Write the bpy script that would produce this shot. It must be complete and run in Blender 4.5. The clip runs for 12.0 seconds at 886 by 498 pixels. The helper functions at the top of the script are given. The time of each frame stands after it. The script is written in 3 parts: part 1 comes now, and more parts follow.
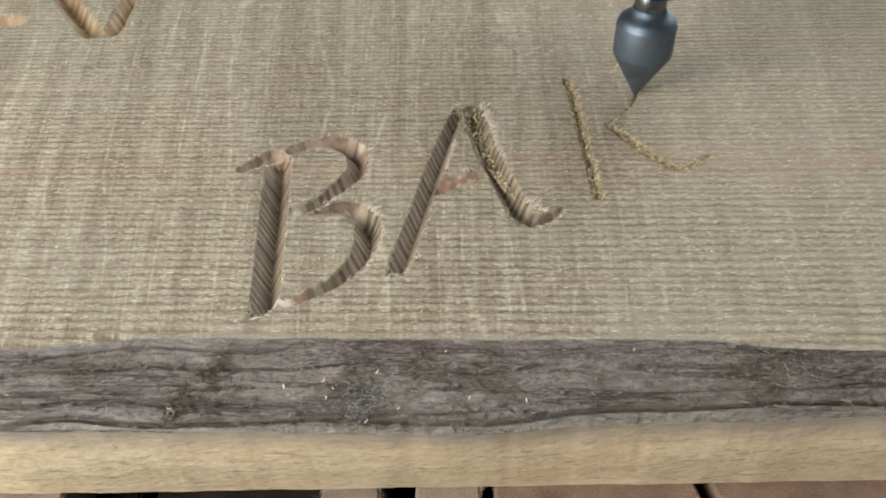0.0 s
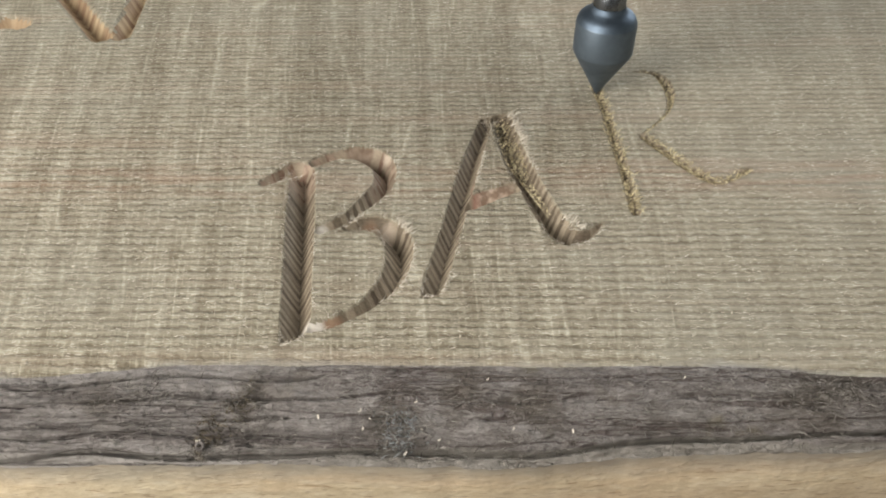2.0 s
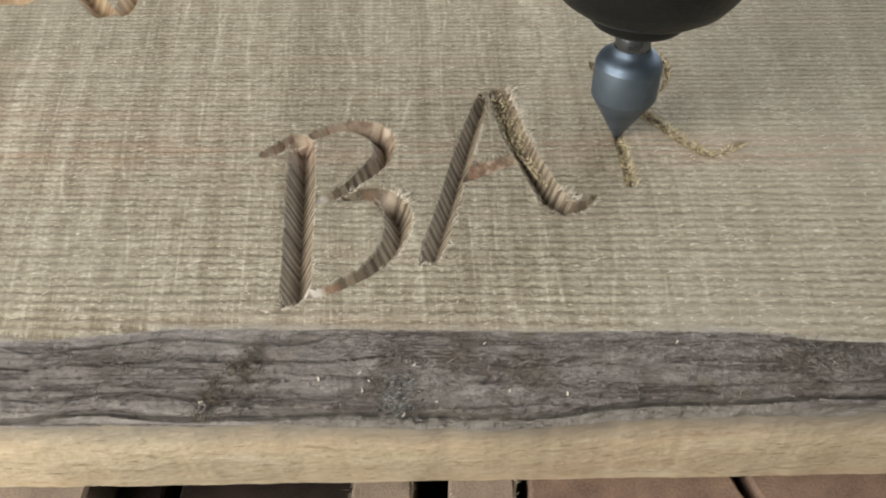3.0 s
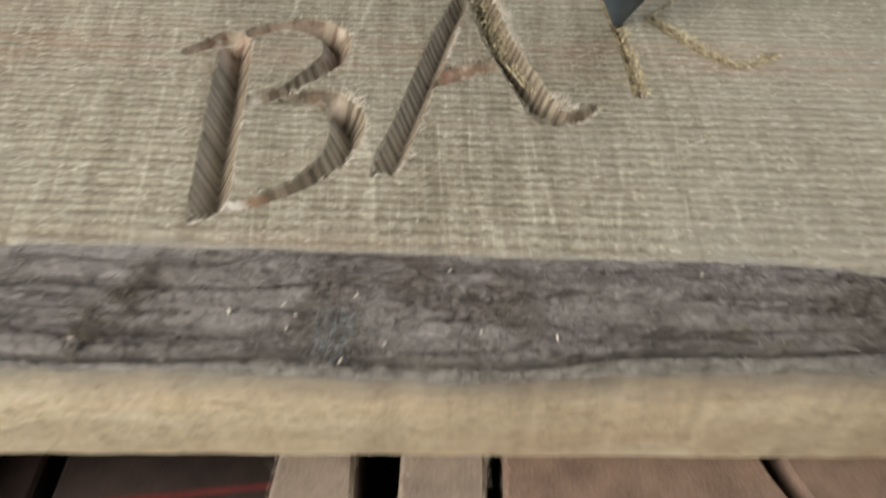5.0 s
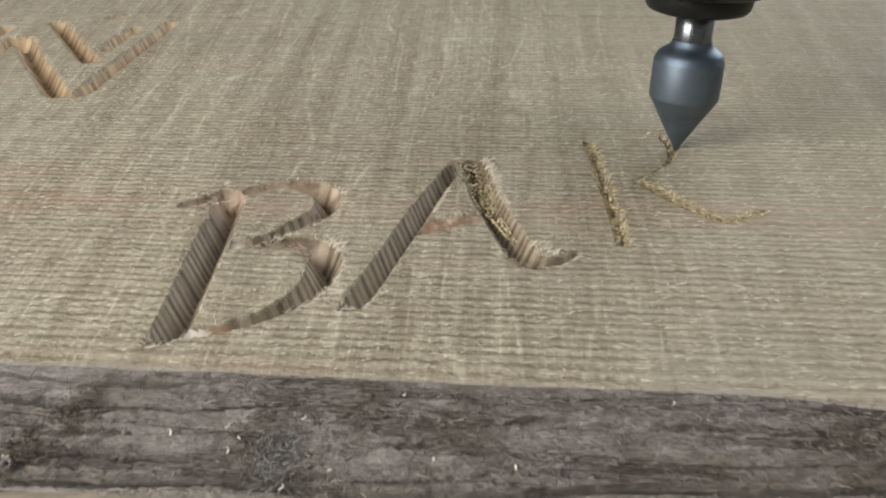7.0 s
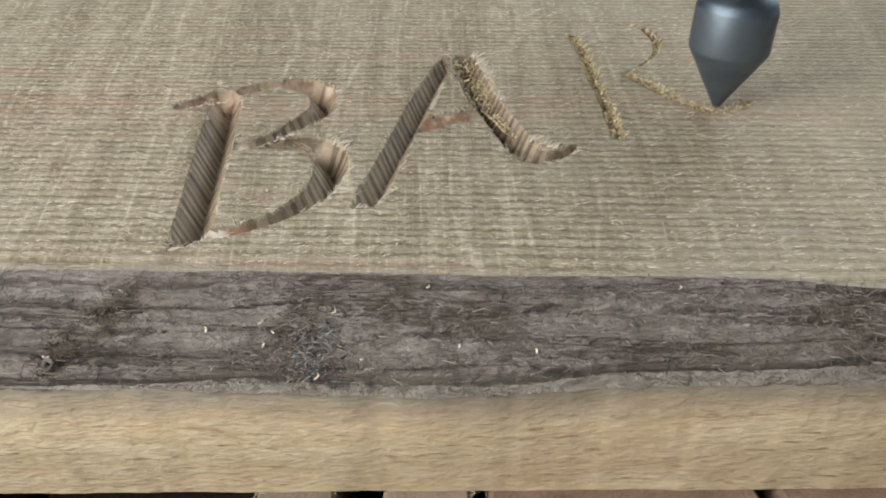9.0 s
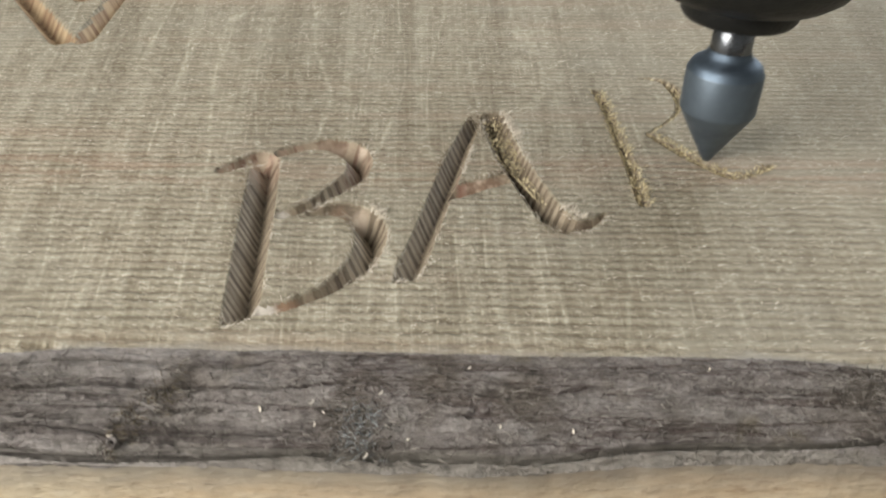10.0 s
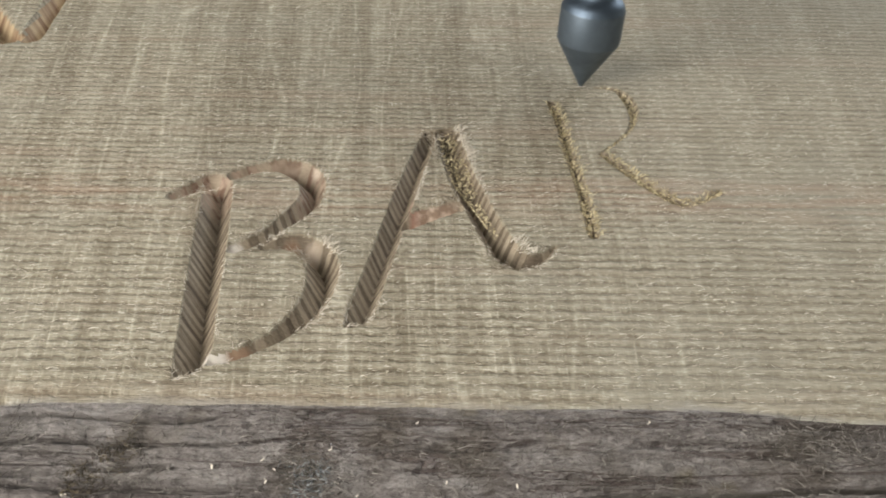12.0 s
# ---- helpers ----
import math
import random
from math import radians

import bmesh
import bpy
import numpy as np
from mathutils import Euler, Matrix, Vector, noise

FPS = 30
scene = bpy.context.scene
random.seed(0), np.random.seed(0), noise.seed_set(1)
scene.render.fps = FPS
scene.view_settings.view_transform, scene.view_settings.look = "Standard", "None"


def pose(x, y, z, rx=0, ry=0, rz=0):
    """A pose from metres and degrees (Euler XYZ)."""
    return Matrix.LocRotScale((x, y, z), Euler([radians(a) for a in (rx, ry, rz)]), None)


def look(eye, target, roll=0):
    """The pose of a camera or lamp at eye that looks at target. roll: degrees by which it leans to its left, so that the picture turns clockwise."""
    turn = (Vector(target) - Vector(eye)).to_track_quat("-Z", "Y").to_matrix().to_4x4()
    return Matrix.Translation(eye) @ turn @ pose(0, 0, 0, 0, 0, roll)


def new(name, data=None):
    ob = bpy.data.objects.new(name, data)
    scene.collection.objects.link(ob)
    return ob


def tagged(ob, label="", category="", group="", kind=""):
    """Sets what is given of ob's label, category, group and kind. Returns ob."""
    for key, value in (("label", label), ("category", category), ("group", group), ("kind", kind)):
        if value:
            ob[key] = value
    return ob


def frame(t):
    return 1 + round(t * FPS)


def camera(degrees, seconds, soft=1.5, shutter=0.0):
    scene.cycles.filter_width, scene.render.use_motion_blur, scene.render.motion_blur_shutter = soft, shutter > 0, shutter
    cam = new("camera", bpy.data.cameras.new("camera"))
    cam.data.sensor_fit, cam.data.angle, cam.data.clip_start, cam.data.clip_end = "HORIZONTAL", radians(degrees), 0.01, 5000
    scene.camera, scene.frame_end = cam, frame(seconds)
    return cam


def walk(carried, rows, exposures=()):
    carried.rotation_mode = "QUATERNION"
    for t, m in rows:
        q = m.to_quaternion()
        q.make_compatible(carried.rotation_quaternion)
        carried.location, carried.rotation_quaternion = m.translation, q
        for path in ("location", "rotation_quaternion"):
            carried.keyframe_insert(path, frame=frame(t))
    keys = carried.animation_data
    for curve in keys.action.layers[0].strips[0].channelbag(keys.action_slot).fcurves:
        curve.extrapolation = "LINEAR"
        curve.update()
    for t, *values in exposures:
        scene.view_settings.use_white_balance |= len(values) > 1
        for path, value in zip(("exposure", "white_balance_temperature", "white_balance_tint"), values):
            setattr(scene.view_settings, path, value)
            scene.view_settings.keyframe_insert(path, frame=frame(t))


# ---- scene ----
CM = 0.01
cam = camera(52.6, 12.0, soft=1.8, shutter=0.5)

# seconds, eye in centimetres from the foot of the B, then yaw, pitch and roll in degrees
PATH = [
    (0, 3.952, -10.471, 10.612, 3.56, -40.87, -2.40),
    (0.5, 3.928, -10.284, 10.687, 2.94, -40.98, -2.27),
    (1, 3.730, -9.955, 10.571, 2.52, -40.93, -1.85),
    (1.5, 3.548, -9.717, 10.606, 2.05, -41.08, -1.62),
    (2, 3.116, -9.666, 10.567, 2.67, -41.45, -1.86),
    (2.5, 3.202, -9.810, 10.537, 2.52, -41.76, -1.71),
    (3, 3.147, -10.113, 10.488, 2.64, -42.14, -1.63),
    (3.2, 3.055, -10.270, 10.540, 2.31, -42.39, -1.36),
    (4.8, 3.173, -9.248, 8.359, 2.68, -43.16, -0.61),
    (5, 3.386, -8.500, 7.252, 1.12, -41.67, 0.92),
    (5.2, 3.413, -7.651, 6.389, 2.23, -36.28, 1.20),
    (5.5, 3.105, -7.400, 5.280, 3.29, -30.31, 0.73),
    (6, 3.014, -7.552, 5.560, 5.16, -29.80, -0.48),
    (6.5, 3.346, -7.377, 5.934, 6.34, -27.93, -1.46),
    (7, 4.562, -8.940, 5.976, 5.43, -26.62, -0.72),
    (7.5, 4.342, -9.327, 6.111, 3.44, -28.48, -0.96),
    (7.7, 4.141, -9.473, 6.055, 3.28, -28.55, -1.44),
    (9.5, 3.615, -9.249, 6.552, 1.40, -34.64, 0.06),
    (10, 3.299, -9.195, 7.511, 2.05, -34.03, -0.32),
    (10.5, 3.171, -9.145, 8.054, 1.37, -34.31, -0.03),
    (11, 3.322, -8.733, 8.261, 0.40, -36.53, 0.39),
    (11.5, 3.761, -8.357, 8.903, 0.06, -38.36, 0.93),
    (12, 3.560, -8.351, 8.899, -0.38, -38.38, 1.04),
]


def eye_pose(x, y, z, yaw, pitch, roll):
    """The camera's pose from centimetres and degrees."""
    turn = Matrix.Rotation(radians(yaw), 4, "Z") @ Matrix.Rotation(radians(90 + pitch), 4, "X") @ Matrix.Rotation(radians(roll), 4, "Z")
    return Matrix.Translation((x * CM, y * CM, z * CM)) @ turn


walk(cam, [(t, eye_pose(*row)) for t, *row in PATH], exposures=[(0.0, -0.01), (3.2, -0.05), (4.8, -0.05), (5.5, -0.19), (6.5, -0.11), (7.5, -0.11), (9.5, -0.02), (12.0, -0.05)])

# ---------------------------------------------------------------- light
world = bpy.data.worlds.new("workshop_air")
world.use_nodes = True
world.node_tree.nodes["Background"].inputs[0].default_value = (0.75, 0.80, 0.85, 1)
world.node_tree.nodes["Background"].inputs[1].default_value = 0.10
scene.world = world


def area(name, size, size_y, power, colour, eye, target):
    lamp = bpy.data.lights.new(name, "AREA")
    lamp.shape, lamp.size, lamp.size_y, lamp.energy, lamp.color = "RECTANGLE", size, size_y, power, colour
    ob = new(name, lamp)
    ob.matrix_world = look(eye, target)
    return ob


# the window behind the bench, a lamp over the bench end and a ceiling fitting
area("window_light", 1.2, 0.9, 45, (0.90, 0.955, 1.0), (1.25, 2.26, 0.93), (0.0, 0.0, 0.0))
area("bench_lamp_light", 0.34, 0.28, 3.35, (1.0, 0.95, 0.875), (-0.275, -0.20, 0.215), (-0.03, 0.02, 0.0))
area("ceiling_light_panel", 0.6, 1.0, 12.5, (1.0, 0.985, 0.96), (0.80, 0.10, 1.42), (0.80, 0.10, 0.0))

# ---------------------------------------------------------------- numpy noise


def value_noise(x, y, seed=0):
    """Smooth noise from -1 to 1 on a unit lattice."""
    table = np.random.RandomState(seed).rand(256, 256) * 2 - 1
    xi, yi = np.floor(x).astype(int), np.floor(y).astype(int)
    fx, fy = x - xi, y - yi
    fx, fy = fx * fx * (3 - 2 * fx), fy * fy * (3 - 2 * fy)
    a, b = table[xi % 256, yi % 256], table[(xi + 1) % 256, yi % 256]
    c, d = table[xi % 256, (yi + 1) % 256], table[(xi + 1) % 256, (yi + 1) % 256]
    return (a * (1 - fx) + b * fx) * (1 - fy) + (c * (1 - fx) + d * fx) * fy


def fbm(x, y, seed=0, octaves=4):
    return sum(value_noise(x * 2**n, y * 2**n, seed + n) / 2**n for n in range(octaves)) / 1.6


def smooth(a, b, v):
    s = np.clip((v - a) / (b - a), 0, 1)
    return s * s * (3 - 2 * s)


# ---------------------------------------------------------------- materials


class Nodes:
    """A node material under construction."""

    def __init__(self, name):
        self.mat = bpy.data.materials.new(name)
        self.mat.use_nodes = True
        self.tree = self.mat.node_tree
        self.bsdf = self.tree.nodes["Principled BSDF"]
        self.place = self.tree.nodes.new("ShaderNodeTexCoord").outputs["Object"]

    def node(self, kind, inputs=None, **attrs):
        n = self.tree.nodes.new(kind)
        if "op" in attrs:
            n.operation = attrs["op"]
        if "dims" in attrs:
            n.noise_dimensions = attrs["dims"]
        for key, value in (inputs or {}).items():
            self.plug(n.inputs[key], value)
        return n

    def plug(self, socket, value):
        if isinstance(value, bpy.types.NodeSocket):
            self.tree.links.new(value, socket)
        else:
            socket.default_value = value

    def maths(self, op, a, b=0.0, c=0.0):
        return self.node("ShaderNodeMath", {0: a, 1: b, 2: c}, op=op).outputs[0]

    def xyz(self):
        s = self.node("ShaderNodeSeparateXYZ", {0: self.place})
        return s.outputs[0], s.outputs[1], s.outputs[2]

    def join(self, x, y, z):
        return self.node("ShaderNodeCombineXYZ", {0: x, 1: y, 2: z}).outputs[0]

    def noise(self, sx, sy, sz, detail=3.0, rough=0.55, distort=0.0):
        v = self.node("ShaderNodeVectorMath", {0: self.place, 1: (sx, sy, sz)}, op="MULTIPLY").outputs[0]
        return self.node("ShaderNodeTexNoise", {"Vector": v, "Scale": 1.0, "Detail": detail, "Roughness": rough, "Distortion": distort}).outputs[0]

    def ramp(self, value, stops):
        r = self.tree.nodes.new("ShaderNodeValToRGB")
        r.color_ramp.elements[0].position, r.color_ramp.elements[1].position = stops[0][0], stops[-1][0]
        for p, _ in stops[1:-1]:
            r.color_ramp.elements.new(p)
        for e, (_, c) in zip(r.color_ramp.elements, stops):
            e.color = (*c, 1) if len(c) == 3 else c
        self.plug(r.inputs[0], value)
        return r.outputs[0]

    def span(self, value, a, b, lo=0.0, hi=1.0):
        return self.node("ShaderNodeMapRange", {0: value, 1: a, 2: b, 3: lo, 4: hi}).outputs[0]

    def mix(self, fac, a, b, blend="MIX"):
        m = self.tree.nodes.new("ShaderNodeMix")
        m.data_type, m.blend_type = "RGBA", blend
        self.plug(m.inputs[0], fac)
        for socket, value in ((m.inputs[6], a), (m.inputs[7], b)):
            self.plug(socket, value if isinstance(value, bpy.types.NodeSocket) else (*value, 1))
        return m.outputs[2]

    def finish(self, colour, rough=0.8, metal=0.0, bumps=(), spec=0.3):
        self.plug(self.bsdf.inputs["Base Color"], colour if isinstance(colour, bpy.types.NodeSocket) else (*colour, 1))
        self.plug(self.bsdf.inputs["Roughness"], rough)
        self.plug(self.bsdf.inputs["Metallic"], metal)
        self.plug(self.bsdf.inputs["Specular IOR Level"], spec)
        normal = None
        for height, distance, strength in bumps:
            b = self.node("ShaderNodeBump", {"Height": height, "Distance": distance, "Strength": strength})
            if normal:
                self.plug(b.inputs["Normal"], normal)
            normal = b.outputs[0]
        if normal:
            self.plug(self.bsdf.inputs["Normal"], normal)
        return self.mat


def rings(n, spacing=0.0019, jag=0.0):
    """Growth rings: sheets along x that dip towards the front edge, and a number that changes from ring to ring."""
    x, y, z = n.xyz()
    sway = n.maths("MULTIPLY", n.maths("SUBTRACT", n.noise(14, 60, 60, 2.0), 0.5), 0.0022)
    u = n.maths("ADD", n.maths("MULTIPLY_ADD", z, -0.58, y), n.maths("ADD", sway, jag))
    swell = n.node("ShaderNodeTexNoise", {"Vector": n.join(0.0, n.maths("MULTIPLY", u, 130.0), 0.0), "Scale": 1.0, "Detail": 1.0}).outputs[0]
    u = n.maths("MULTIPLY_ADD", n.maths("SUBTRACT", swell, 0.5), 0.0018, u)
    turns = n.maths("DIVIDE", u, spacing)
    wave = n.maths("MULTIPLY_ADD", n.maths("SINE", n.maths("MULTIPLY", turns, 2 * math.pi)), 0.5, 0.5)
    low = n.node("ShaderNodeTexNoise", {"Vector": n.join(n.maths("MULTIPLY", x, 9.0), n.maths("MULTIPLY", u, 420.0), 0.0), "Scale": 1.0, "Detail": 2.0}).outputs[0]
    return u, wave, low


def sawn_wood():
    n = Nodes("sawn_grey_tan_wood")
    x, y, z = n.xyz()
    # marks of the saw blade fan out slightly across the board
    fan = n.maths("DIVIDE", n.maths("SUBTRACT", x, 0.054), n.maths("ADD", y, 0.44))
    saw = n.maths("MULTIPLY", fan, 0.49)
    broad = n.node("ShaderNodeTexNoise", {"Vector": n.join(n.maths("MULTIPLY", saw, 210.0), n.maths("MULTIPLY", y, 5.0), 0.0), "Scale": 1.0, "Detail": 2.0}).outputs[0]
    tooth = n.node("ShaderNodeTexNoise", {"Vector": n.join(n.maths("MULTIPLY", saw, 700.0), n.maths("MULTIPLY", y, 160.0), 0.0), "Scale": 1.0, "Detail": 3.0}).outputs[0]
    drift = n.node("ShaderNodeTexNoise", {"Vector": n.join(n.maths("MULTIPLY", saw, 60.0), n.maths("MULTIPLY", y, 9.0), 0.0), "Scale": 1.0, "Detail": 1.0}).outputs[0]
    turn = n.maths("FRACT", n.maths("MULTIPLY_ADD", drift, 3.0, n.maths("DIVIDE", saw, 0.0085)))
    blade = n.span(n.maths("ABSOLUTE", n.maths("SUBTRACT", turn, 0.5)), 0.012, 0.06, 1.0, 0.0)
    blade = n.maths("MULTIPLY", blade, n.span(n.noise(150, 260, 260, 3.0), 0.35, 0.62))
    jag = n.maths("MULTIPLY", n.maths("SUBTRACT", tooth, 0.5), 0.0015)
    u, wave, low = rings(n, 0.0019, jag)
    fibre = n.noise(170, 2600, 2600, 4.0, 0.65, 0.3)
    fine = n.noise(520, 5200, 5200, 3.0, 0.7)
    weave = n.noise(900, 1700, 1700, 3.0, 0.65)
    stain = n.noise(22, 34, 34, 3.0)
    broken = n.span(n.noise(200, 600, 600, 2.0), 0.32, 0.60, 0.45, 1.0)
    rough_half = n.span(x, 0.045, 0.085, 1.0, 0.35)
    gap = n.maths("MULTIPLY", n.span(wave, 0.03, 0.30, 1.0, 0.0), n.span(n.noise(120, 520, 520, 3.0), 0.36, 0.58))
    value = n.maths("ADD", n.maths("MULTIPLY", n.maths("MULTIPLY", wave, broken), 0.17), n.maths("MULTIPLY", fibre, 0.50))
    value = n.maths("ADD", value, n.maths("MULTIPLY", n.maths("SUBTRACT", fine, 0.5), 0.55))
    value = n.maths("ADD", value, n.maths("MULTIPLY", n.maths("MULTIPLY", n.maths("SUBTRACT", broad, 0.5), rough_half), 0.52))
    value = n.maths("ADD", value, n.maths("MULTIPLY", n.maths("MULTIPLY", n.maths("SUBTRACT", tooth, 0.5), rough_half), 0.44))
    value = n.maths("ADD", value, n.maths("MULTIPLY", n.maths("SUBTRACT", low, 0.5), 0.22))
    value = n.maths("MULTIPLY_ADD", n.maths("MULTIPLY", blade, rough_half), 0.20, value)
    # teeth of the blade cut the ridges into short lengths
    comb = n.maths("FRACT", n.maths("MULTIPLY_ADD", drift, 2.0, n.maths("DIVIDE", saw, 0.0012)))
    tick = n.span(n.maths("ABSOLUTE", n.maths("SUBTRACT", comb, 0.5)), 0.04, 0.17, 1.0, 0.0)
    tick = n.maths("MULTIPLY", n.maths("MULTIPLY", tick, rough_half), n.span(n.noise(330, 1000, 1000, 2.0), 0.46, 0.60))
    value = n.maths("MULTIPLY_ADD", tick, 0.17, value)
    value = n.maths("MULTIPLY_ADD", n.maths("MULTIPLY", gap, n.maths("MULTIPLY", n.span(x, 0.045, 0.085, 1.0, 0.5), n.span(y, 0.05, 0.11, 1.0, 0.5))), -0.15, value)
    colour = n.ramp(value, [(0.08, (0.170, 0.143, 0.102)), (0.30, (0.283, 0.252, 0.188)), (0.48, (0.390, 0.356, 0.276)), (0.74, (0.60, 0.568, 0.466))])
    colour = n.mix(n.span(stain, 0.48, 0.72, 0.0, 0.40), colour, (0.33, 0.315, 0.26))
    colour = n.mix(n.span(n.noise(8, 120, 120, 3.0), 0.54, 0.72, 0.0, 0.45), colour, (0.355, 0.268, 0.20))
    red = n.maths("MULTIPLY", n.span(n.maths("ABSOLUTE", n.maths("SUBTRACT", u, 0.0435)), 0.0015, 0.0085, 0.30, 0.0), n.span(n.noise(45, 420, 420, 3.0), 0.42, 0.60))
    colour = n.mix(red, colour, (0.36, 0.21, 0.145))
    # short pale flecks paint light caught on torn ends in the blade marks
    torn = n.maths("MULTIPLY", n.span(n.noise(520, 3600, 3600, 2.0, 0.5), 0.59, 0.69), n.maths("MAXIMUM", n.span(broad, 0.40, 0.62, 0.25, 1.0), blade))
    colour = n.mix(n.maths("MULTIPLY", torn, 0.7), colour, (0.66, 0.62, 0.53))
    border = n.maths("ADD", y, n.maths("ADD", n.span(x, -0.0200, -0.0235, 0.0, 0.0030), n.span(x, 0.070, 0.090, 0.0, 0.0020)))
    near_bark = n.maths("MULTIPLY_ADD", n.noise(110, 420, 420, 4.0), 0.005, border)
    colour = n.mix(n.span(near_bark, -0.0026, -0.0008, 0.70, 0.0), colour, (0.27, 0.262, 0.255))
    height = n.maths("ADD", n.maths("MULTIPLY", fibre, 0.7), n.maths("ADD", n.maths("MULTIPLY", n.maths("SUBTRACT", wave, gap), 0.30), n.maths("MULTIPLY", weave, 0.55)))
    saws = n.maths("ADD", n.maths("MULTIPLY", broad, 0.5), tooth)
    return n.finish(colour, n.span(fibre, 0.3, 0.7, 0.75, 0.95), 0.0, [(saws, 0.0005, 0.5), (height, 0.0005, 0.9), (fine, 0.00015, 0.8)], 0.2)


def cut_wood():
    n = Nodes("freshly_cut_wood")
    u, wave, low = rings(n)
    x, y, z = n.xyz()
    sharp = n.maths("MULTIPLY", n.span(wave, 0.33, 0.66), n.span(y, 0.085, 0.10, 1.0, 0.30))
    fibre = n.noise(260, 3000, 3000, 3.0, 0.6)
    big = n.noise(75, 150, 150, 2.0)
    value = n.maths("ADD", n.maths("MULTIPLY_ADD", n.maths("MULTIPLY", sharp, n.span(big, 0.35, 0.62, 0.5, 1.0)), 0.36, 0.05), n.maths("MULTIPLY", n.maths("SUBTRACT", fibre, 0.5), 0.35))
    value = n.maths("ADD", value, n.maths("MULTIPLY", n.maths("SUBTRACT", low, 0.44), 0.95))
    colour = n.ramp(value, [(0.0, (0.100, 0.076, 0.053)), (0.25, (0.222, 0.182, 0.132)), (0.6, (0.39, 0.328, 0.246)), (0.95, (0.60, 0.535, 0.43))])
    warm = n.span(n.maths("ABSOLUTE", n.maths("SUBTRACT", u, 0.0475)), 0.005, 0.009, 0.85, 0.0)
    warm = n.maths("MULTIPLY", warm, n.span(x, 0.016, 0.022, 1.0, 0.12))
    bar = n.maths("MULTIPLY", n.span(n.maths("ABSOLUTE", n.maths("SUBTRACT", x, 0.0350)), 0.0036, 0.0046, 0.85, 0.0), n.span(n.maths("ABSOLUTE", n.maths("SUBTRACT", y, 0.038)), 0.003, 0.005, 1.0, 0.0))
    warm = n.maths("MULTIPLY", warm, n.maths("MULTIPLY", n.span(big, 0.36, 0.50, 0.3, 1.0), n.span(sharp, 0.2, 0.9, 1.0, 0.30)))
    blotch = n.span(n.noise(310, 310, 310, 1.0), 0.44, 0.56)
    colour = n.mix(warm, colour, n.mix(blotch, (0.185, 0.110, 0.078), (0.38, 0.285, 0.218)))
    # the bar of the second letter runs along one pinkish ring
    pink = n.mix(n.span(x, 0.0312, 0.0326), (0.36, 0.19, 0.14), n.mix(n.span(n.noise(420, 420, 420, 2.0), 0.42, 0.58), (0.26, 0.18, 0.13), (0.56, 0.44, 0.35)))
    colour = n.mix(bar, colour, pink)
    colour = n.mix(n.span(y, 0.085, 0.10, 0.0, 0.62), colour, n.mix(n.span(low, 0.36, 0.60), (0.31, 0.188, 0.11), (0.58, 0.44, 0.27)))
    pale, brown, tan = (0.80, 0.76, 0.70), (0.27, 0.165, 0.105), (0.56, 0.47, 0.38)
    for px, py, tone, size in ((0.0080, 0.0051, brown, 1.25), (0.0047, 0.0038, pale, 1.35), (0.0034, 0.0285, pale, 1.0), (0.0140, 0.0515, tan, 0.9), (0.0118, 0.0300, brown, 1.0), (0.0150, 0.0292, tan, 1.1)):
        far = n.node("ShaderNodeVectorMath", {0: n.join(x, y, 0.0), 1: (px, py, 0.0)}, op="DISTANCE").outputs["Value"]
        far = n.maths("MULTIPLY_ADD", n.maths("SUBTRACT", fibre, 0.5), 0.001, far)
        colour = n.mix(n.span(far, 0.0009 * size, 0.0019 * size, 0.7, 0.0), colour, tone)
    return n.finish(colour, 0.72, 0.0, [(fibre, 0.00015, 0.8), (sharp, 0.0001, 0.3)], 0.3)


def side_wood():
    n = Nodes("pale_sawn_side_wood")
    x, y, z = n.xyz()
    band = n.noise(90, 300, 300, 4.0, 0.6)
    fibre = n.noise(500, 1100, 1100, 3.0, 0.65)
    pores = n.noise(300, 1300, 1300, 2.0, 0.5)
    fleck = n.noise(360, 900, 900, 3.0, 0.6)
    value = n.maths("ADD", n.maths("MULTIPLY", band, 0.55), n.maths("MULTIPLY", fibre, 0.45))
    colour = n.ramp(value, [(0.28, (0.51, 0.418, 0.275)), (0.5, (0.65, 0.555, 0.39)), (0.72, (0.79, 0.71, 0.54))])
    colour = n.mix(n.span(pores, 0.61, 0.68, 0.0, 0.55), colour, (0.25, 0.15, 0.085))
    colour = n.mix(n.span(fleck, 0.55, 0.68, 0.0, 0.55), colour, (0.78, 0.70, 0.55))
    colour = n.mix(n.span(n.noise(28, 130, 130, 3.0), 0.42, 0.66, 0.0, 0.38), colour, (0.66, 0.485, 0.315))
    ragged = n.maths("MULTIPLY_ADD", n.noise(120, 300, 300, 3.0), 0.006, z)
    grey = n.span(ragged, -0.0118, -0.0058, 0.0, 0.85)
    colour = n.mix(grey, colour, (0.34, 0.315, 0.27))
    return n.finish(colour, 0.85, 0.0, [(fibre, 0.0003, 0.9), (band, 0.0004, 0.4)], 0.2)


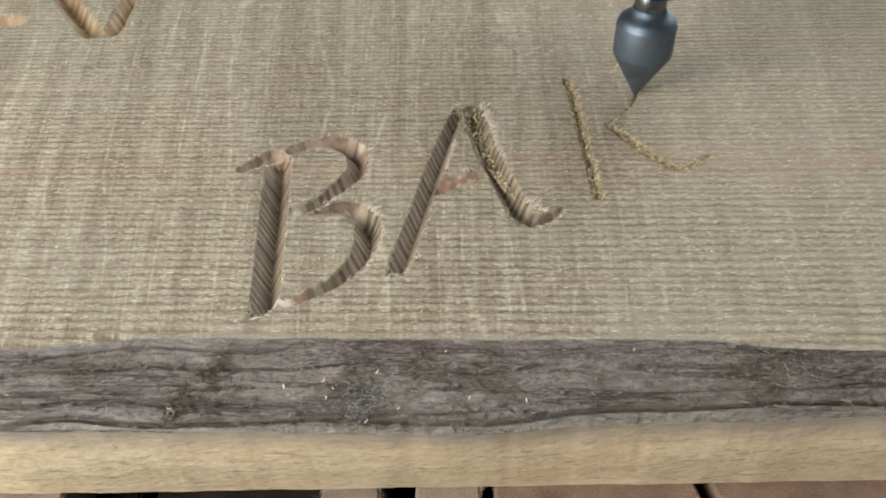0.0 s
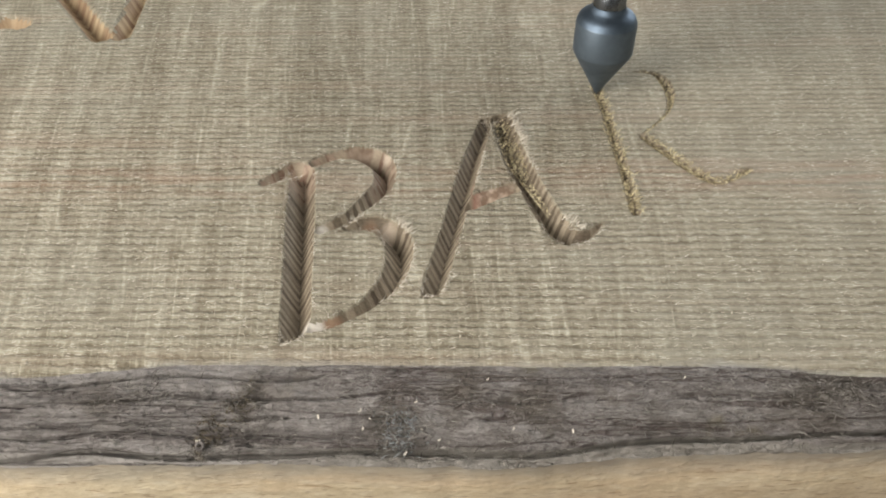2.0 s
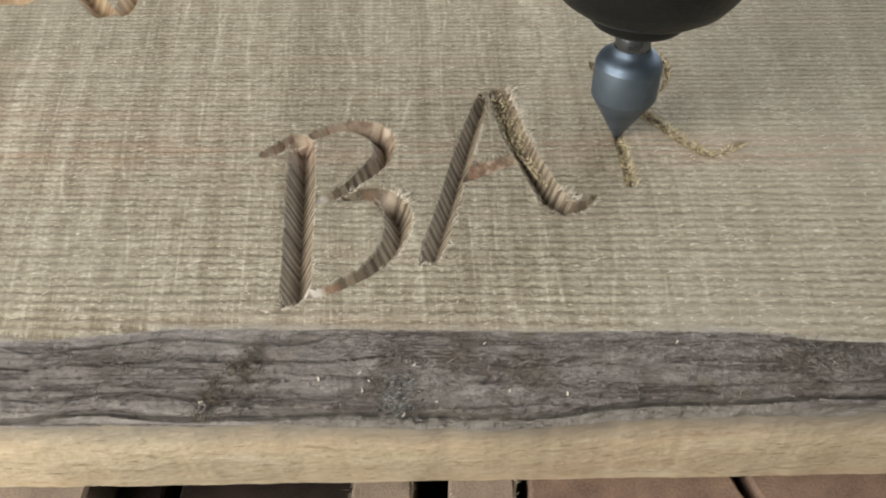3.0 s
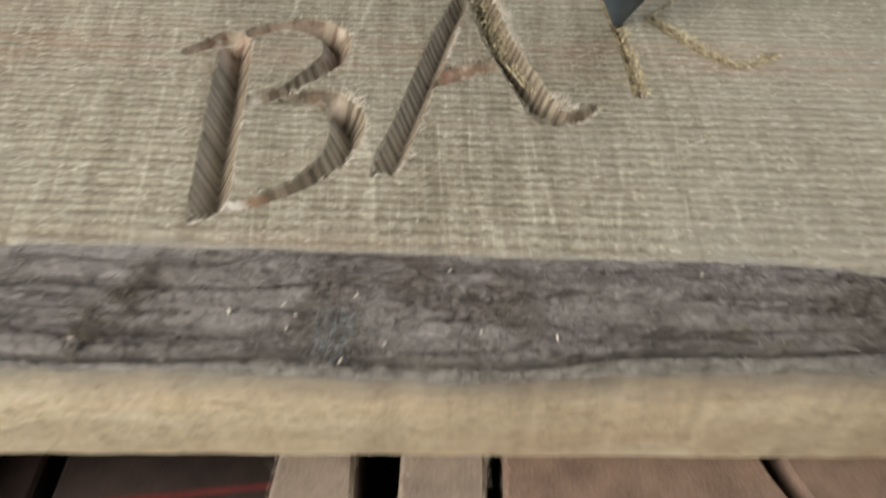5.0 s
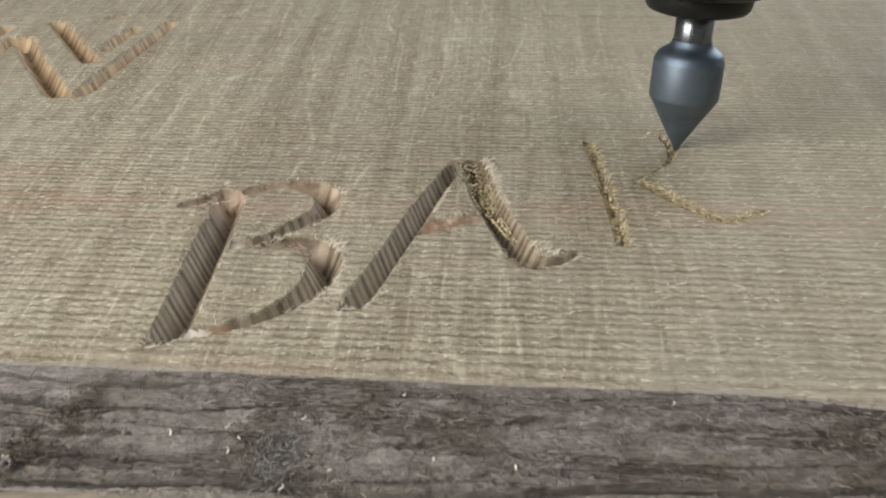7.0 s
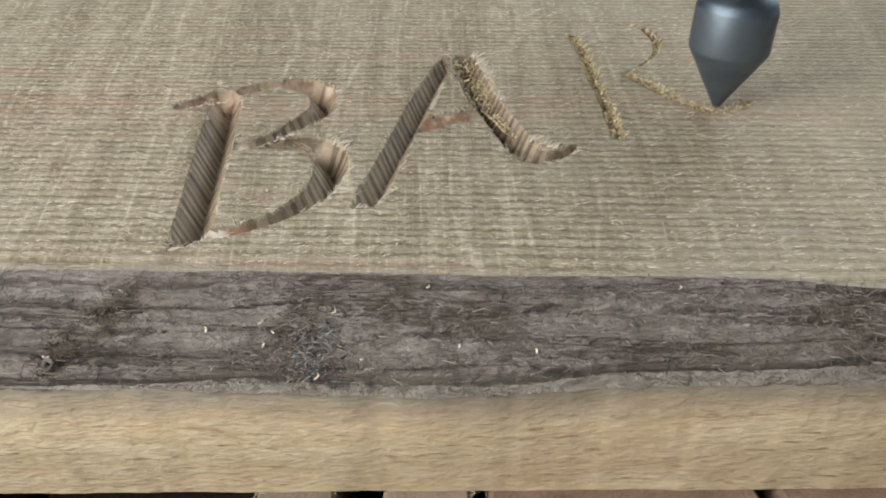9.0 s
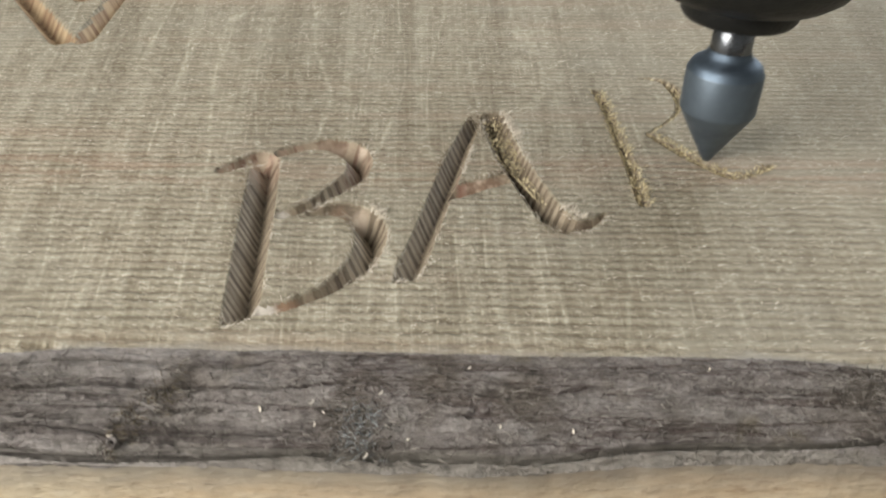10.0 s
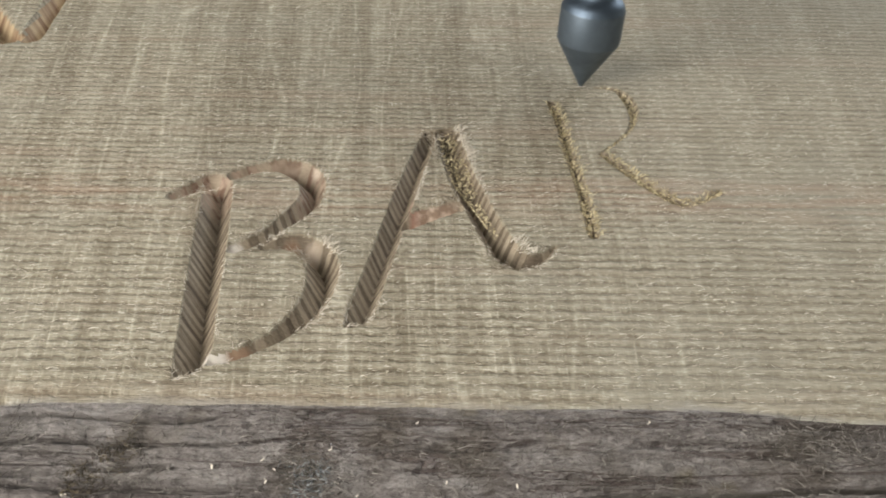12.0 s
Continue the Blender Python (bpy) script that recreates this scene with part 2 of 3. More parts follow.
def bark():
    n = Nodes("weathered_grey_bark")
    streak = n.noise(40, 620, 620, 5.0, 0.65, 0.6)
    lump = n.noise(150, 260, 260, 4.0, 0.6)
    fine = n.noise(900, 2400, 2400, 3.0, 0.7)
    mat_ = n.noise(1500, 1700, 1700, 3.0, 0.7, 2.0)
    patch = n.noise(70, 110, 110, 3.0)
    moss = n.noise(60, 90, 90, 3.0, 0.6, 1.0)
    cracks = n.noise(22, 330, 330, 3.0, 0.55, 0.5)
    split = n.span(n.maths("ABSOLUTE", n.maths("SUBTRACT", cracks, 0.5)), 0.006, 0.035)
    value = n.maths("ADD", n.maths("MULTIPLY", streak, 0.42), n.maths("MULTIPLY", lump, 0.40))
    value = n.maths("ADD", value, n.maths("MULTIPLY", n.maths("SUBTRACT", fine, 0.5), 0.35))
    value = n.maths("ADD", value, n.maths("MULTIPLY", n.maths("SUBTRACT", mat_, 0.5), 0.35))
    colour = n.ramp(value, [(0.19, (0.070, 0.059, 0.054)), (0.33, (0.168, 0.149, 0.139)), (0.47, (0.305, 0.281, 0.268)), (0.69, (0.55, 0.526, 0.508))])
    colour = n.mix(n.span(patch, 0.54, 0.68, 0.0, 0.50), colour, (0.120, 0.106, 0.090))
    colour = n.mix(n.span(moss, 0.60, 0.72, 0.0, 0.5), colour, (0.165, 0.140, 0.080))
    # dark brown in the splits stands in for the shade of deep cracks
    colour = n.mix(n.span(split, 0.0, 1.0, 0.55, 0.0), colour, (0.055, 0.028, 0.024))
    # a paler rim along the lower border
    rim = n.maths("MULTIPLY_ADD", n.maths("SUBTRACT", lump, 0.5), 0.002, n.xyz()[2])
    colour = n.mix(n.span(rim, -0.0070, -0.0062, 0.65, 0.0), colour, n.mix(mat_, (0.25, 0.23, 0.198), (0.45, 0.425, 0.38)))
    # long parallel creases where the bark is bare, their shade painted as dark lines
    bare = n.span(n.xyz()[0], -0.006, 0.014, 1.0, 0.12)
    colour = n.mix(n.maths("MULTIPLY", bare, 0.38), colour, n.mix(mat_, (0.33, 0.305, 0.295), (0.52, 0.49, 0.475)))
    crease = n.span(n.maths("ABSOLUTE", n.maths("SUBTRACT", n.noise(7, 340, 340, 2.0, 0.4, 0.3), 0.5)), 0.012, 0.05, 0.62, 0.0)
    crease = n.maths("MULTIPLY", n.maths("MULTIPLY", crease, bare), n.span(n.noise(60, 200, 200, 2.0), 0.36, 0.50))
    colour = n.mix(crease, colour, (0.060, 0.048, 0.043))
    for px, py, wide in ((-0.0035, -0.0095, 0.0050), (0.0195, -0.0125, 0.0060), (0.0395, -0.0110, 0.0050), (0.0830, -0.0085, 0.0080), (-0.0270, -0.0110, 0.0055), (0.0300, -0.0075, 0.0060)):
        far = n.node("ShaderNodeVectorMath", {0: n.join(n.xyz()[0], n.xyz()[1], 0.0), 1: (px, py, 0.0)}, op="DISTANCE").outputs["Value"]
        far = n.maths("MULTIPLY_ADD", n.maths("SUBTRACT", lump, 0.5), 0.012, far)
        colour = n.mix(n.span(far, wide * 0.15, wide, 0.62, 0.0), colour, n.mix(mat_, (0.040, 0.032, 0.026), (0.22, 0.19, 0.155)))
    return n.finish(colour, 0.92, 0.0, [(streak, 0.0014, 0.8), (split, 0.0007, 0.7), (n.maths("SUBTRACT", 1.0, crease), 0.0008, 0.7), (lump, 0.0014, 0.7), (mat_, 0.0006, 1.0)], 0.15)


def dust_wood(name, a, b):
    n = Nodes(name)
    tone = n.node("ShaderNodeNewGeometry").outputs["Random Per Island"]
    colour = n.ramp(tone, [(0.0, a), (1.0, b)])
    return n.finish(colour, 0.85, 0.0, (), 0.2)


def steel(name, colour, rough, metal=1.0):
    n = Nodes(name)
    x, y, z = n.xyz()
    lines = n.node("ShaderNodeTexNoise", {"Vector": n.join(0.0, 0.0, n.maths("MULTIPLY", z, 5200.0)), "Scale": 1.0, "Detail": 2.0}).outputs[0]
    smear = n.noise(260, 260, 260, 3.0)
    tint = n.mix(n.span(smear, 0.35, 0.75, 0.0, 0.5), colour, tuple(c * 0.6 for c in colour))
    return n.finish(tint, n.span(smear, 0.3, 0.7, rough * 0.85, rough * 1.2), metal, [(lines, 0.00004, 0.35)], 0.5)


def plain(name, colour, rough=0.7, spread=0.35, scale=60.0):
    n = Nodes(name)
    a = n.noise(scale, scale, scale, 4.0)
    b = n.noise(scale * 14, scale * 14, scale * 14, 3.0)
    value = n.maths("ADD", n.maths("MULTIPLY", a, 0.6), n.maths("MULTIPLY", b, 0.4))
    tint = n.ramp(value, [(0.3, tuple(c * (1 - spread) for c in colour)), (0.7, tuple(min(1, c * (1 + spread)) for c in colour))])
    return n.finish(tint, rough, 0.0, [(b, 0.0003, 0.5)], 0.3)


M_TOP, M_CUT, M_SIDE, M_BARK = sawn_wood(), cut_wood(), side_wood(), bark()
M_FIBRE = dust_wood("straw_wood_fibre", (0.38, 0.33, 0.25), (0.68, 0.62, 0.51))
M_PALE = dust_wood("bleached_wood_fibre", (0.46, 0.41, 0.33), (0.80, 0.75, 0.66))
M_CHIP = dust_wood("yellow_wood_chip", (0.28, 0.225, 0.130), (0.80, 0.705, 0.46))
M_HAIR = dust_wood("grey_bark_fibre", (0.04, 0.033, 0.027), (0.40, 0.375, 0.34))
M_LICHEN = dust_wood("blue_grey_lichen", (0.10, 0.125, 0.14), (0.46, 0.49, 0.50))
M_MOSS = dust_wood("dry_moss", (0.04, 0.032, 0.022), (0.20, 0.165, 0.11))
M_STEEL = steel("blued_carbide", (0.15, 0.195, 0.25), 0.54)
M_GROUND = steel("ground_carbide", (0.128, 0.162, 0.198), 0.50, 0.65)
M_SHANK = steel("bright_steel", (0.21, 0.225, 0.245), 0.26)
M_BLACK = plain("black_enamel", (0.012, 0.013, 0.013), 0.45, 0.3, 90)
M_MDF = plain("reddish_brown_fibreboard", (0.170, 0.116, 0.088), 0.9, 0.50, 160)
M_MDF2 = plain("grey_brown_fibreboard", (0.215, 0.172, 0.138), 0.9, 0.45, 160)
M_DARK = plain("dark_brown_bed", (0.030, 0.019, 0.015), 0.9, 0.5, 160)
M_RED = plain("red_pencil", (0.10, 0.018, 0.016), 0.9, 0.3, 200)
M_PAINT = plain("workshop_plaster", (0.62, 0.60, 0.56), 0.9, 0.06, 3)
M_FLOOR = plain("concrete_floor", (0.28, 0.27, 0.25), 0.85, 0.2, 4)

# ---------------------------------------------------------------- helpers for meshes


def part(name, bm, material, parent=None, label=""):
    """One bmesh as one mesh object under a thing."""
    me = bpy.data.meshes.new(name)
    bm.to_mesh(me)
    bm.free()
    me.materials.append(material)
    ob = new(name, me)
    ob.parent = parent
    return tagged(ob, label)


def from_arrays(name, verts, faces, materials, parent=None, slots=None, soft=False):
    """A mesh from numpy arrays of corners and of quads or triangles."""
    me = bpy.data.meshes.new(name)
    k = faces.shape[1]
    me.vertices.add(len(verts)), me.loops.add(faces.size), me.polygons.add(len(faces))
    me.vertices.foreach_set("co", np.ascontiguousarray(verts, np.float32).ravel())
    me.loops.foreach_set("vertex_index", np.ascontiguousarray(faces, np.int32).ravel())
    me.polygons.foreach_set("loop_start", np.arange(0, faces.size, k, dtype=np.int32))
    if slots is not None:
        me.polygons.foreach_set("material_index", slots.astype(np.int32))
    me.polygons.foreach_set("use_smooth", np.full(len(faces), soft))
    me.update(calc_edges=True)
    for m in materials:
        me.materials.append(m)
    ob = new(name, me)
    ob.parent = parent
    return ob


def sheet_faces(rows, cols):
    i = np.arange((rows - 1) * cols).reshape(rows - 1, cols)[:, :-1].ravel()
    return np.stack([i, i + 1, i + cols + 1, i + cols], 1)


def box(size, centre, bevel=0.0):
    bm = bmesh.new()
    bmesh.ops.create_cube(bm, size=1.0, matrix=Matrix.Translation(centre) @ Matrix.Diagonal((*size, 1)))
    if bevel:
        bmesh.ops.bevel(bm, geom=bm.edges[:], offset=bevel, segments=2, affect="EDGES")
    return bm


def lathe(profile, steps=48):
    """A turned body from (radius, height) pairs in centimetres."""
    bm = bmesh.new()
    loops = []
    for r, z in profile:
        if r < 1e-6:
            loops.append([bm.verts.new((0, 0, z * CM))])
        else:
            loops.append([bm.verts.new((r * CM * math.cos(2 * math.pi * k / steps), r * CM * math.sin(2 * math.pi * k / steps), z * CM)) for k in range(steps)])
    for a, b in zip(loops, loops[1:]):
        for k in range(steps):
            j = (k + 1) % steps
            if len(a) == 1:
                bm.faces.new((a[0], b[j], b[k]))
            elif len(b) == 1:
                bm.faces.new((a[k], a[j], b[0]))
            else:
                bm.faces.new((a[k], a[j], b[j], b[k]))
    for f in bm.faces:
        f.smooth = True
    bmesh.ops.recalc_face_normals(bm, faces=bm.faces)
    return bm


def thing(name, label, category, group="", place=(0, 0, 0)):
    ob = new(name)
    ob.location = place
    ob.empty_display_size = 0.01
    return tagged(ob, label, category, group)


# ---------------------------------------------------------------- workshop shell and bench

FLOOR_Z, CEIL_Z, HALF = -0.95, 1.5, 2.3
tagged(part("floor", box((4.8, 4.8, 0.1), (0, 0, FLOOR_Z - 0.05)), M_FLOOR), "bare grey concrete workshop floor", "floor", kind="structure")
tagged(part("ceiling", box((4.8, 4.8, 0.1), (0, 0, CEIL_Z + 0.05)), M_PAINT), "plain off-white workshop ceiling", "ceiling", kind="structure")
for name, size, at in (
    ("wall_east", (0.1, 4.6, 2.45), (HALF + 0.05, 0, 0.275)),
    ("wall_south", (4.8, 0.1, 2.45), (0, -HALF - 0.05, 0.275)),
    ("wall_west", (0.1, 4.6, 2.45), (-HALF - 0.05, 0, 0.275)),
):
    tagged(part(name, box(size, at), M_PAINT), "plain off-white plastered workshop wall", "wall", kind="structure")

# the back wall stands round the window's opening
WX = 1.25
for size, at in (((4.8, 0.1, 1.40), (0, HALF + 0.05, -0.25)), ((4.8, 0.1, 0.08), (0, HALF + 0.05, 1.46)), ((3.0, 0.1, 0.97), (-0.9, HALF + 0.05, 0.935)), ((0.5, 0.1, 0.97), (2.15, HALF + 0.05, 0.935))):
    tagged(part("wall_north", box(size, at), M_PAINT), "plain off-white plastered wall round the window", "wall", kind="structure")
window = tagged(new("window_1"), "plain window behind the bench", "window", kind="structure")
for size, at in (((1.3, 0.05, 0.05), (WX, HALF + 0.06, 0.475)), ((1.3, 0.05, 0.05), (WX, HALF + 0.06, 1.395)), ((0.05, 0.05, 0.87), (WX - 0.625, HALF + 0.06, 0.935)), ((0.05, 0.05, 0.87), (WX + 0.625, HALF + 0.06, 0.935))):
    part("window_frame", box(size, at, 0.004), M_PAINT, window)
panel = tagged(new("ceiling_light"), "white ceiling light fitting over the bench", "ceiling light")
part("housing", box((0.66, 1.06, 0.06), (0.80, 0.10, 1.47), 0.006), M_PAINT, panel)

BOARD_Z = -2.91
bench = thing("machine_bench", "dark brown wooden machine bench under the boards", "bench", place=(0, 0, FLOOR_Z))
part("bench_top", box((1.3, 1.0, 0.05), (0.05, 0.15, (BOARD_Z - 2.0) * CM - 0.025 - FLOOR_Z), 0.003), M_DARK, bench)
for lx in (-0.5, 0.6):
    for ly in (-0.27, 0.57):
        part("leg", box((0.07, 0.07, (BOARD_Z - 2.0) * CM - 0.05 - FLOOR_Z), (lx, ly, ((BOARD_Z - 2.0) * CM - 0.05 - FLOOR_Z) / 2), 0.004), M_DARK, bench)


bench_lamp = tagged(new("bench_lamp"), "black bench lamp standing on the machine bench", "lamp")
BT = (BOARD_Z - 2.0) * CM
stand = bmesh.new()
bmesh.ops.create_cone(stand, cap_ends=True, segments=24, radius1=0.012, radius2=0.012, depth=0.34, matrix=Matrix.Translation((-0.40, -0.22, BT + 0.18)))
foot_ = bmesh.new()
bmesh.ops.create_cone(foot_, cap_ends=True, segments=32, radius1=0.09, radius2=0.08, depth=0.02, matrix=Matrix.Translation((-0.40, -0.22, BT + 0.01)))
head_ = box((0.36, 0.30, 0.025), (0, 0, 0), 0.006)
head_.transform(look((-0.275, -0.20, 0.215), (-0.03, 0.02, 0.0)) @ Matrix.Translation((0, 0, 0.03)))
for name, mesh in (("stand", stand), ("foot", foot_), ("lamp_head", head_)):
    part(name, mesh, M_BLACK, bench_lamp)


def bed_board(x0, x1, skew0, skew1, material, label, top=BOARD_Z, y0=-9.0, y1=30.0, lean_at=-1.7):
    """A sacrificial bed board under the slab; skew leans its sides over y."""
    bm = bmesh.new()
    low = BOARD_Z - 2.0
    cuts = [y0, -4.0, -2.6, -2.0, -1.4, 0.0, y1]
    rows = []
    for y in cuts:
        k = np.clip(lean_at - y, -0.6, 2.5)
        a, b = x0 + skew0 * k, x1 + skew1 * k
        rows.append([bm.verts.new((p * CM, y * CM, z * CM)) for p, z in ((a, low), (a, top - 0.06), (a + 0.06, top), (b - 0.06, top), (b, top - 0.06), (b, low))])
    for r, s in zip(rows, rows[1:]):
        for k in range(6):
            bm.faces.new((r[k], r[(k + 1) % 6], s[(k + 1) % 6], s[k]))
    bm.faces.new(rows[0]), bm.faces.new(rows[-1][::-1])
    bmesh.ops.recalc_face_normals(bm, faces=bm.faces)
    return tagged(part("bed_board", bm, material), label, "board", "boards of the machine bed")


bed_board(-22.0, -3.55, 0, 0, M_MDF2, "grey-brown fibreboard bed strip under the slab")
# the two recessed boards are a much darker brown than their neighbours
bed_board(-3.5, -2.62, 0, 0.02, M_DARK, "dark brown recessed bed board beside a slot", BOARD_Z - 1.1)
bed_board(-2.32, 1.0, 0.02, 0, M_DARK, "dark brown recessed bed board with a red pencil line", BOARD_Z - 1.1)
bed_board(1.05, 2.12, -0.06, 0.06, M_MDF2, "narrow grey-brown fibreboard bed strip beside a gap")
bed_board(2.72, 3.88, 0.0, 0.0, M_MDF2, "narrow grey-brown fibreboard bed strip with frayed edge")
bed_board(4.10, 7.60, 0.0, 0.45, M_MDF, "reddish-brown fibreboard bed board cut on a slant", lean_at=-1.2)
bed_board(7.88, 30.0, 0.42, 0.0, M_MDF, "reddish-brown fibreboard bed board beside a slanting cut", lean_at=-1.2)
line = part("pencil_line", box((3.1 * CM, 0.11 * CM, 0.01 * CM), (0, 0, 0)), M_RED)
line.matrix_world = pose(-0.70 * CM, -1.37 * CM, (BOARD_Z - 1.1) * CM + 0.00006, 0, 0, 9)
tagged(line, "red pencil line drawn on the bed board", "pencil line")

# ---------------------------------------------------------------- the carved slab

# strokes in centimetres: x, y and half width, from one end to the other
B_STEM = [(-0.30, 4.62, 0.264), (-0.11, 3.01, 0.277), (0.06, 1.44, 0.266), (0.17, 0.41, 0.245), (0.00, -0.03, 0.017)]
B_SERIF = [(-1.00, 4.26, 0.128), (-0.68, 4.53, 0.198), (-0.42, 4.70, 0.270)]
B_UPPER = [(-0.07, 4.92, 0.145), (0.33, 5.18, 0.171), (0.75, 5.24, 0.237), (1.10, 5.08, 0.285), (1.32, 4.75, 0.246), (1.35, 4.23, 0.218), (1.14, 3.76, 0.205), (0.92, 3.43, 0.155), (0.68, 3.10, 0.154), (0.30, 2.85, 0.143)]
B_LOWER = [(0.79, 2.93, 0.133), (1.16, 3.01, 0.206), (1.51, 2.88, 0.262), (1.74, 2.52, 0.276), (1.79, 2.01, 0.246), (1.68, 1.47, 0.212), (1.49, 1.13, 0.182), (1.27, 0.85, 0.144), (1.07, 0.69, 0.130), (0.81, 0.50, 0.121), (0.46, 0.37, 0.122)]
A_LEFT = [(3.38, 6.40, 0.155), (3.14, 5.31, 0.183), (2.93, 4.17, 0.205), (2.62, 2.41, 0.200), (2.42, 1.36, 0.203), (2.23, 1.06, 0.022)]
A_RIGHT = [(3.69, 6.41, 0.246), (3.98, 4.90, 0.264), (4.27, 3.92, 0.253), (4.57, 3.03, 0.277), (4.79, 2.66, 0.277)]
A_TAIL = [(4.81, 2.62, 0.244), (5.07, 2.64, 0.153), (5.27, 2.79, 0.098), (5.44, 2.99, 0.049)]
A_BAR = [(3.03, 3.59, 0.207), (3.34, 3.80, 0.204), (3.64, 3.95, 0.178), (3.94, 4.12, 0.170)]
R_STEM = [(5.80, 7.70, 0.098), (5.91, 6.91, 0.106), (5.98, 5.75, 0.109), (6.05, 4.71, 0.106), (6.11, 3.30, 0.102)]
R_LEG = [(6.60, 5.79, 0.101), (6.89, 5.32, 0.113), (7.17, 4.89, 0.114), (7.45, 4.52, 0.110), (7.74, 4.23, 0.084), (8.04, 4.28, 0.044), (8.49, 4.62, 0.047)]
R_BOWL = [(6.75, 8.35, 0.037), (6.97, 8.36, 0.071), (7.23, 8.24, 0.102), (7.39, 7.78, 0.140), (7.39, 7.24, 0.106), (7.24, 6.72, 0.060), (6.94, 6.25, 0.036), (6.63, 5.90, 0.036)]
OUTLINE = [
    [(-10.6, 8.5, 0.35), (-9.9, 13.2, 0.36), (-9.95, 15.6, 0.32), (-8.45, 13.55, 0.32), (-6.16, 10.33, 0.33)],
    [(-5.66, 10.33, 0.27), (-5.94, 14.17, 0.26), (-6.20, 17.7, 0.26)],
    [(-9.81, 17.69, 0.30), (-6.74, 13.25, 0.28)],
    [(-6.92, 14.35, 0.26), (-7.01, 16.9, 0.26)],
    [(-8.30, 18.4, 0.30), (-8.15, 18.6, 0.30)],
    [(-11.9, 11.0, 0.36), (-10.9, 14.8, 0.34), (-11.0, 16.8, 0.34)],
    [(-9.6, 10.6, 0.30), (-8.85, 11.15, 0.34), (-8.45, 11.0, 0.30)],
]
CRACK = [[(8.85, 0.24, 0.010), (9.7, 0.21, 0.020), (10.5, 0.17, 0.018), (11.6, 0.18, 0.008)]]
LETTERS = [B_STEM, B_SERIF, B_UPPER, B_LOWER, A_LEFT, A_RIGHT, A_TAIL, A_BAR]
LAST = [R_STEM, R_LEG, R_BOWL]


def curve_through(points, steps=5):
    """Catmull-Rom samples along a stroke; corners of two points stay straight."""
    p = np.array(points, float)
    if len(p) < 4:
        return p
    q = np.vstack([2 * p[0] - p[1], p, 2 * p[-1] - p[-2]])
    out = []
    for i in range(1, len(q) - 2):
        for t in np.arange(steps) / steps:
            a, b, c, d = q[i - 1 : i + 3]
            out.append(0.5 * (2 * b + (c - a) * t + (2 * a - 5 * b + 4 * c - d) * t**2 + (3 * b - a - 3 * c + d) * t**3))
    return np.array(out + [p[-1]])


def groove(xs, ys, strokes, inside):
    """Adds to inside, over the grid, how far each place lies within the strokes."""
    for stroke in strokes:
        s = curve_through(stroke)
        for (ax, ay, ar), (bx, by, br) in zip(s, s[1:]):
            reach = max(ar, br) + 0.12
            i0, i1 = np.searchsorted(xs[0], (min(ax, bx) - reach, max(ax, bx) + reach))
            near = (ys[:, 0] > min(ay, by) - reach - 0.9) & (ys[:, 0] < max(ay, by) + reach + 0.9)
            j = np.nonzero(near)[0]
            if i1 <= i0 or not len(j):
                continue
            part_ = np.s_[j[0] : j[-1] + 1, i0:i1]
            px, py = xs[part_] - ax, ys[part_] - ay
            dx, dy = bx - ax, by - ay
            t = np.clip((px * dx + py * dy) / (dx * dx + dy * dy + 1e-9), 0, 1)
            d = np.hypot(px - t * dx, py - t * dy)
            inside[part_] = np.maximum(inside[part_], ar + (br - ar) * t - d)


def edge_y(x):
    """The upper border of the bark along the slab."""
    y = -0.43 - 0.30 * smooth(-1.2, -4.2, x) - 0.20 * smooth(7.0, 9.0, x)
    return y + 0.035 * fbm(x * 0.9, x * 0 + 3.1, 40) + 0.02 * fbm(x * 5, x * 0 + 1.7, 41, 3)


def low_y(x):
    """The lower border of the bark."""
    y = -1.74 + 0.27 * smooth(3.4, 7.0, x) + 0.1 * smooth(8.0, 10.0, x) - 0.06 * smooth(-1.0, -4.0, x)
    return y + 0.05 * fbm(x * 0.8, x * 0 + 7.3, 42) + 0.015 * fbm(x * 3, x * 0 + 2.2, 43, 3)


X0, X1, Y1 = -24.0, 27.0, 27.0
gx = np.concatenate([np.arange(X0, -14, 0.5), np.arange(-14, -1.6, 0.07), np.arange(-1.6, 9.0, 0.02), np.arange(9.0, 16, 0.06), np.arange(16, X1 + 0.01, 0.5)])
gs = np.concatenate([np.arange(0, 8.9, 0.02), np.arange(8.9, 20.5, 0.07), np.arange(20.5, Y1 + 0.01, 0.5)])
GX, GS = np.meshgrid(gx, gs)
GY = GS + edge_y(GX) * (1 - smooth(0, 1.4, GS))

inside = np.full(GX.shape, -1.0)
groove(GX, GY, LETTERS, inside)
groove(GX, GY, OUTLINE, inside)
groove(GX, GY, LAST, inside)
groove(GX, GY, CRACK, inside)
fray = 0.010 * fbm(GX * 9, GY * 26, 50, 3)
d = inside + fray * (inside > -0.2)
depth = np.clip(d * 1.5, 0, 0.46)
cut = d > 0.006
# sawn relief: broken ridges along the grain and shallow blade marks across it
saw = (GX - 5.4) / (GY + 44.0) * 49.0
ridge = fbm(GX * 1.3, GY * 9.0, 60, 4)
tears = np.maximum(0, fbm(GX * 2.6, GY * 17.0, 64, 3) - 0.25)
blade = value_noise(saw * 2.1, GY * 0.05, 68) + 0.6 * value_noise(saw * 6.0, GY * 0.4, 69)
across = (GY + 0.034 * value_noise(saw * 9, GY * 2.6, 71) + 0.05 * value_noise(GX * 0.5, GY * 0.9, 72)) / 0.19
